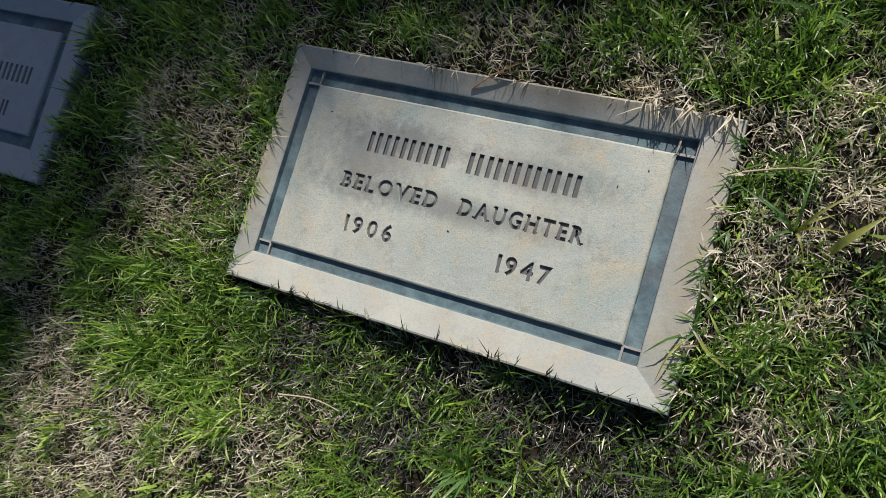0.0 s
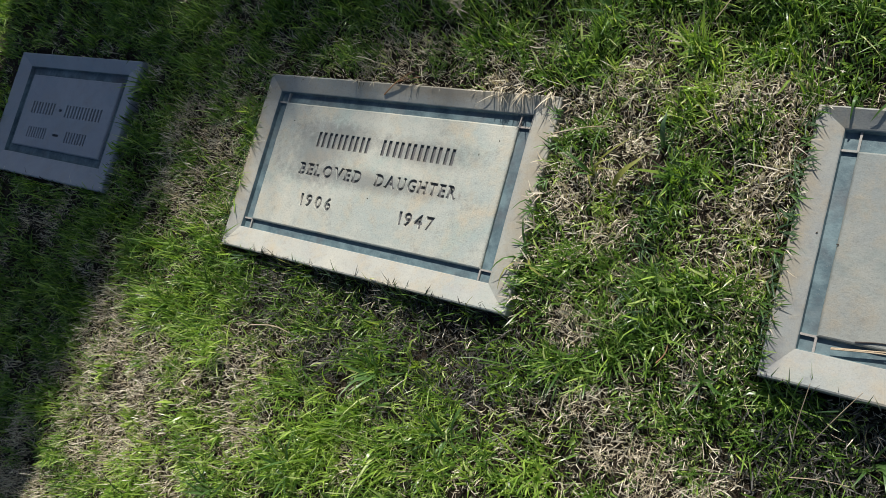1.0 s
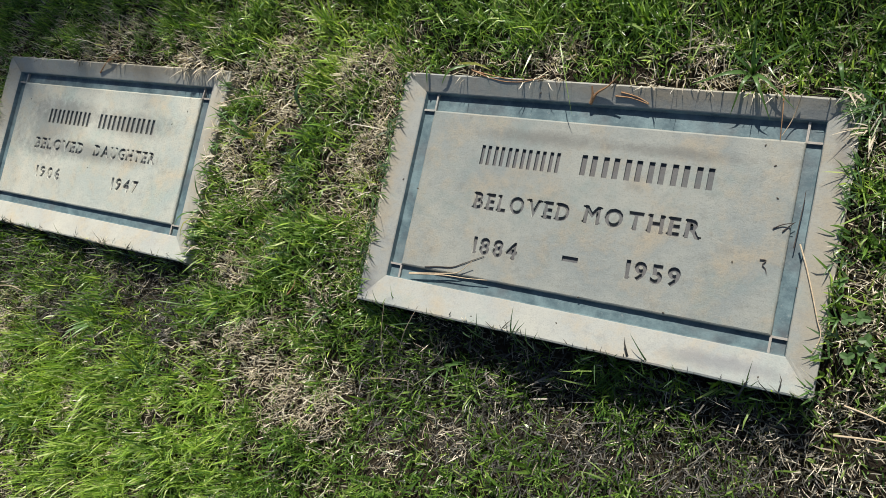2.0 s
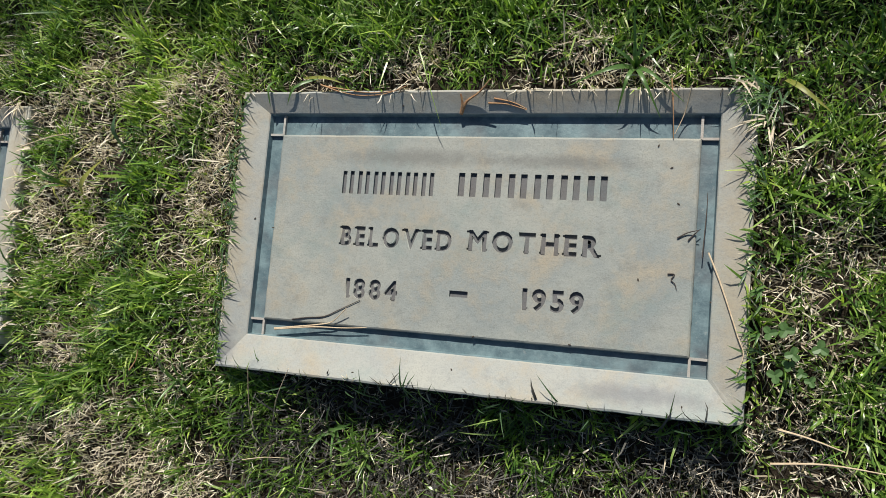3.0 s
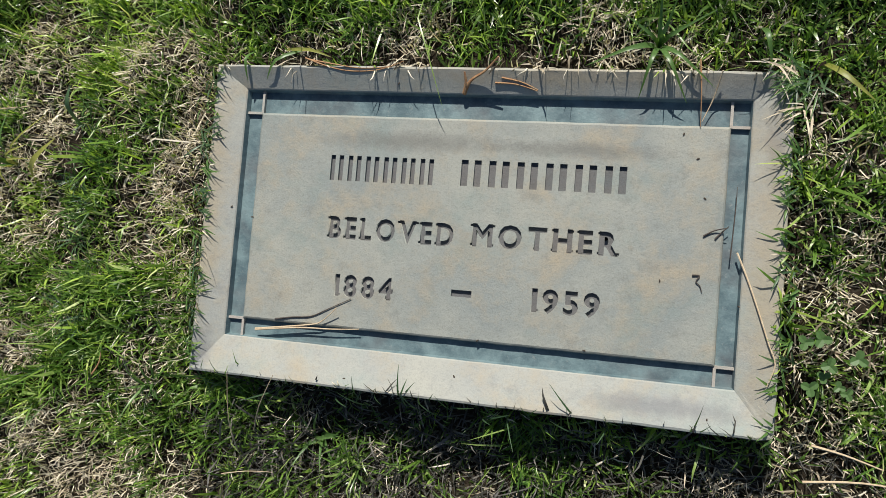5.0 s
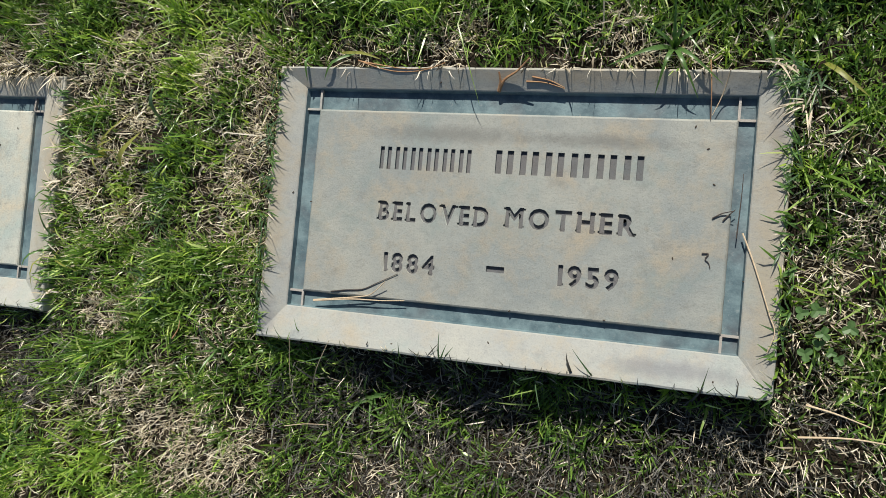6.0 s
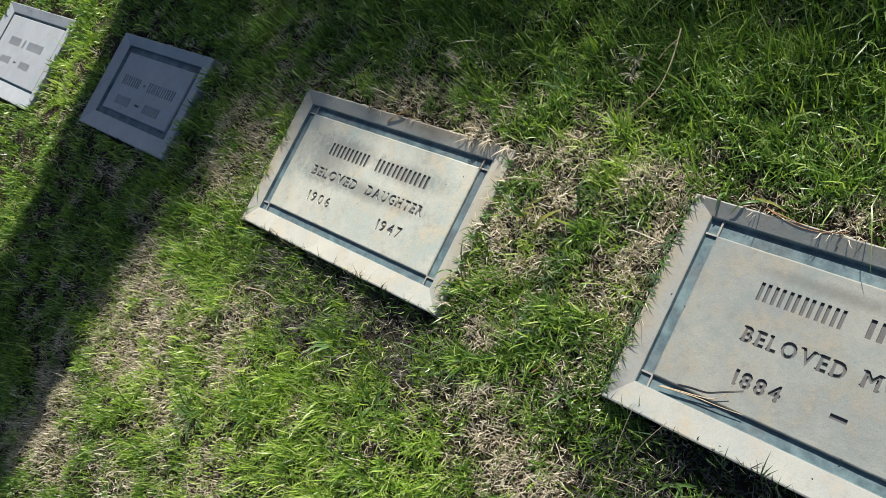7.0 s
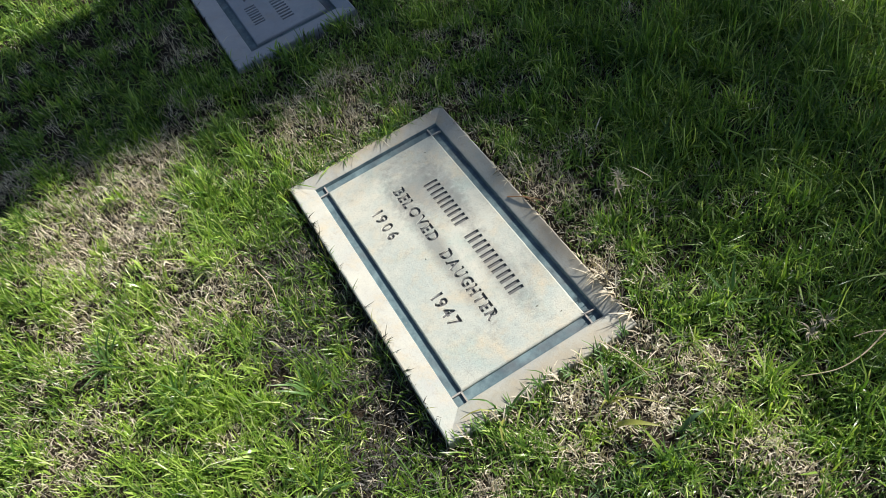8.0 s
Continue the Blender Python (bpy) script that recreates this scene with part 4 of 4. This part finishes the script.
def weeds():
    base = (1.446, 0.383, -0.012)
    clump = tagged(empty("grass_tuft", *base), "broad green grass tuft arching over the marker's edge", "grass tuft")
    for tip, rise, w in (((1.374, 0.357), 0.012, 0.0058), ((1.429, 0.326), 0.002, 0.0052), ((1.477, 0.322), 0.003, 0.005), ((1.502, 0.338), 0.008, 0.0045), ((1.462, 0.420), 0.05, 0.0042), ((1.410, 0.405), 0.03, 0.0042), ((1.445, 0.435), 0.05, 0.0042), ((1.50, 0.41), 0.03, 0.0042)):
        dx, dy = tip[0] - base[0], tip[1] - base[1]
        blade_in(clump, [(0, 0, 0), (0.15 * dx, 0.15 * dy, 0.022), (0.45 * dx, 0.45 * dy, 0.032), (dx, dy, rise + 0.010)], w, BROAD)
    leaf([(1.540, 0.403, -0.01), (1.543, 0.385, 0.03), (1.550, 0.359, 0.02)], 0.006, BROAD, "broad green grass leaf arching over the marker's edge")
    leaf([(1.600, 0.365, 0.0), (1.612, 0.348, 0.026), (1.641, 0.324, 0.022)], 0.006, YELLOW, "yellowing broad grass leaf in the lawn")
    leaf([(1.06, 0.375, 0.0), (1.035, 0.358, 0.016), (1.020, 0.338, 0.004)], 0.004, BROAD, "green grass leaf arching over the marker's edge")
    leaf([(1.04, 0.375, 0.0), (1.075, 0.37, 0.016), (1.10, 0.363, 0.012)], 0.004, YELLOW, "yellow-green grass leaf along the marker's edge")
    leaf([(1.000, 0.372, 0.0), (0.999, 0.358, 0.018), (0.998, 0.335, 0.006)], 0.004, BROAD, "green grass leaf arching over the marker's edge")
    leaf([(0.720, 0.208, 0.0), (0.733, 0.224, 0.024), (0.748, 0.240, 0.030), (0.765, 0.259, 0.026)], 0.0085, YELLOW, "broad pale yellow-green leaf lying between the markers")
    leaf([(0.777, 0.280, 0.0), (0.778, 0.298, 0.028), (0.779, 0.322, 0.028)], 0.0075, BLUISH, "broad blue-green grass leaf between the markers")
    # the small shoot beside the daughter's stone
    shoot = tagged(empty("grass_shoot", 0.616, 0.096, -0.012), "green and orange-yellow dying grass shoot beside the marker", "grass shoot")
    blade_in(shoot, [(0, 0, 0), (-0.003, 0.024, 0.032), (-0.004, 0.051, 0.047)], 0.004, BROAD)
    blade_in(shoot, [(0, 0, 0), (-0.024, -0.017, 0.034), (-0.046, -0.039, 0.024)], 0.0032, BROAD)
    blade_in(shoot, [(0, 0, 0), (0.022, -0.021, 0.032), (0.057, -0.035, 0.024)], 0.004, YELLOW)
    blade_in(shoot, [(0, 0, 0), (-0.018, -0.031, 0.032), (-0.027, -0.066, 0.020)], 0.0026, YELLOW)
    leaf([(0.619, 0.165, -0.01), (0.600, 0.172, 0.016), (0.578, 0.152, 0.014)], 0.0024, BROAD, "thin green blade over the marker's border")
    # pale tuft between the stones
    clump = tagged(empty("grass_tuft", 0.686, 0.228, -0.014), "yellow-green long-leaved grass tuft between the markers", "grass tuft")
    for dx, dy in ((-0.071, 0.036), (-0.031, -0.026), (0.036, 0.024), (0.046, 0.006), (-0.046, 0.028), (0.016, -0.032), (0.059, 0.062), (0.004, 0.072), (-0.031, 0.007)):
        blade_in(clump, [(0, 0, 0), (0.3 * dx, 0.3 * dy, 0.042), (dx, dy, 0.034)], 0.0034, YELLOW if dx > 0.01 else BROAD)
    tuft(0.405, -0.138, 16, 0.075, 0.005, BROAD, "tuft of long broad green blades in the lawn", 3, 0.5)
    tuft(0.30, -0.33, 14, 0.075, 0.005, BROAD, "tuft of long broad green blades in the lawn", 4, 0.5)
    tuft(0.56, -0.20, 12, 0.07, 0.0045, BROAD, "tuft of long broad green blades in the lawn", 5, 0.5)
    tuft(0.15, -0.42, 14, 0.07, 0.0045, BROAD, "tuft of long broad green blades in the lawn", 6, 0.5)
    tuft(1.10, -0.06, 10, 0.055, 0.004, BROAD, "tuft of broad green blades below the marker", 7, 0.5)
    tuft(0.90, -0.02, 12, 0.05, 0.004, BROAD, "tuft of broad green blades by the marker's corner", 8, 0.5)
    tuft(0.66, 0.47, 8, 0.08, 0.004, BROAD, "tuft of long green blades in the lawn", 9, 0.7)
    tuft(0.06, -0.018, 8, 0.045, 0.0035, BROAD, "tuft of green blades at the marker's corner", 10, 0.4)
    for i in range(14):
        y = 0.025 + 0.0235 * i
        tuft(0.951 + 0.003 * math.sin(i * 3), y, 10, 0.024, 0.0023, BLUISH if i % 3 else BROAD, "blue-green grass fringe over the marker's side", 30 + i, 0.75, 0.0, 0.8, lift=0.013)
    for i in range(16):
        if i % 4 == 1:
            continue
        y = 0.015 + 0.0215 * i
        tuft(1.581 + 0.004 * math.sin(i * 2.3), y, 8, 0.023, 0.0023, BLUISH if i % 2 else BROAD, "green grass fringe over the marker's side", 50 + i, 0.8, math.pi, 0.8, lift=0.014)
    for i in range(13):
        y = 0.02 + 0.0245 * i
        tuft(-0.006 - 0.003 * math.sin(i * 2.9), y, 9, 0.022, 0.0021, BLUISH if i % 2 else BROAD, "green grass fringe over the marker's side", 70 + i, 0.75, 0.2, 0.8, lift=0.013)
    for i in range(12):
        y = 0.03 + 0.0255 * i
        tuft(0.616 + 0.003 * math.sin(i * 2.2), y, 9, 0.022, 0.0021, BROAD if i % 2 else STRAW, "mixed grass fringe over the marker's side", 90 + i, 0.75, math.pi, 0.8, lift=0.013)
    rng = random.Random(77)
    for i in range(20):
        x = 0.97 + 0.03 * i + rng.uniform(-0.012, 0.012)
        tuft(x, -0.004, rng.randint(1, 4), 0.046, 0.0017, BLUISH, "thin dark blades standing along the marker's foot", 200 + i, 0.2, math.pi / 2, 1.2, lift=max(0.0, -0.012 - soil_height(x, -0.004)))
    for i in range(14):
        x = 0.02 + 0.043 * i + rng.uniform(-0.015, 0.015)
        tuft(x, -0.010, rng.randint(1, 4), 0.044, 0.0018, BLUISH if i % 4 else YELLOW, "thin dark blades standing along the marker's foot", 230 + i, 0.2, math.pi / 2, 1.2, lift=max(0.0, -0.012 - soil_height(x, -0.010)))
    for i in range(13):
        tuft(0.79 + 0.014 * math.sin(i * 2.1), 0.02 + 0.024 * i, 16, 0.032, 0.0021, BLUISH if i % 3 else BROAD, "blue-green grass strip between the markers", 110 + i, 0.5)
    # matted dry grass over the stones' top corners
    for i, (tx, ty, turn, mat) in enumerate(((1.562, 0.360, -2.0, STRAW), (1.583, 0.338, -2.8, BROAD), (1.583, 0.318, -3.0, STRAW), (1.570, 0.357, -2.2, BROAD), (1.576, 0.347, -2.5, BLUISH), (1.588, 0.350, -2.6, BLUISH))):
        tuft(tx, ty, 13, 0.034, 0.0020, mat, "matted grass over the marker's corner", 140 + i, 0.9, turn, 0.9, "dry_tuft" if mat is STRAW else "grass_tuft", 0.016)
    for i, (tx, ty) in enumerate(((0.505, 0.345), (0.525, 0.344), (0.548, 0.344), (0.570, 0.345), (0.592, 0.343))):
        tuft(tx, ty, 12, 0.034, 0.0017, STRAW if i % 2 == 0 else THATCH_GAP_DARK, "matted dry grass over the marker's corner", 150 + i, 0.95, -1.6, 1.0, "dry_tuft", 0.016)
    for i, (cx, cy) in enumerate([(1.608, 0.105), (1.615, 0.082), (1.612, 0.071), (1.623, 0.064), (1.633, 0.057), (1.593, 0.101), (1.64, 0.09), (1.60, 0.06), ]):
        clover(cx, cy, 0.020 + 0.006 * math.sin(i * 2.7), 0.0038 + 0.0008 * math.cos(i), i)


def clover(x, y, z, r, seed):
    z0 = soil_height(x, y)
    root = tagged(empty("clover", x, y, z0), "small green clover with three rounded leaflets", "clover", "clover beside the marker")
    bm = bmesh.new()
    tube(bm, [(0, 0, 0), (0.002, 0.001, (z - z0) * 0.5), (0, 0, z - z0)], [0.0008, 0.0007, 0.0006], 5)
    part("stem", bm, CLOVER, root)
    for k in range(3):
        a = seed * 1.3 + k * 2.094
        bm = bmesh.new()
        rim = []
        mid = bm.verts.new((0, 0, 0))
        tip = bm.verts.new((2 * r, 0, 0.001))
        for j in range(9):
            u = j / 8 * 2 * math.pi
            rim.append((r + r * math.cos(u) * (0.92 if j == 0 else 1), 0.9 * r * math.sin(u), 0.25 * r * abs(math.sin(u))))
        vs = [bm.verts.new(p) for p in rim[:-1]]
        hub = bm.verts.new((r, 0, 0))
        for j in range(8):
            bm.faces.new((hub, vs[j], vs[(j + 1) % 8]))
        bm.verts.remove(mid)
        bm.verts.remove(tip)
        ob = part("leaflet", bm, CLOVER, root)
        ob.matrix_basis = pose(0, 0, z - z0, 6, -8, math.degrees(a))


litter()
weeds()
build_lawn()
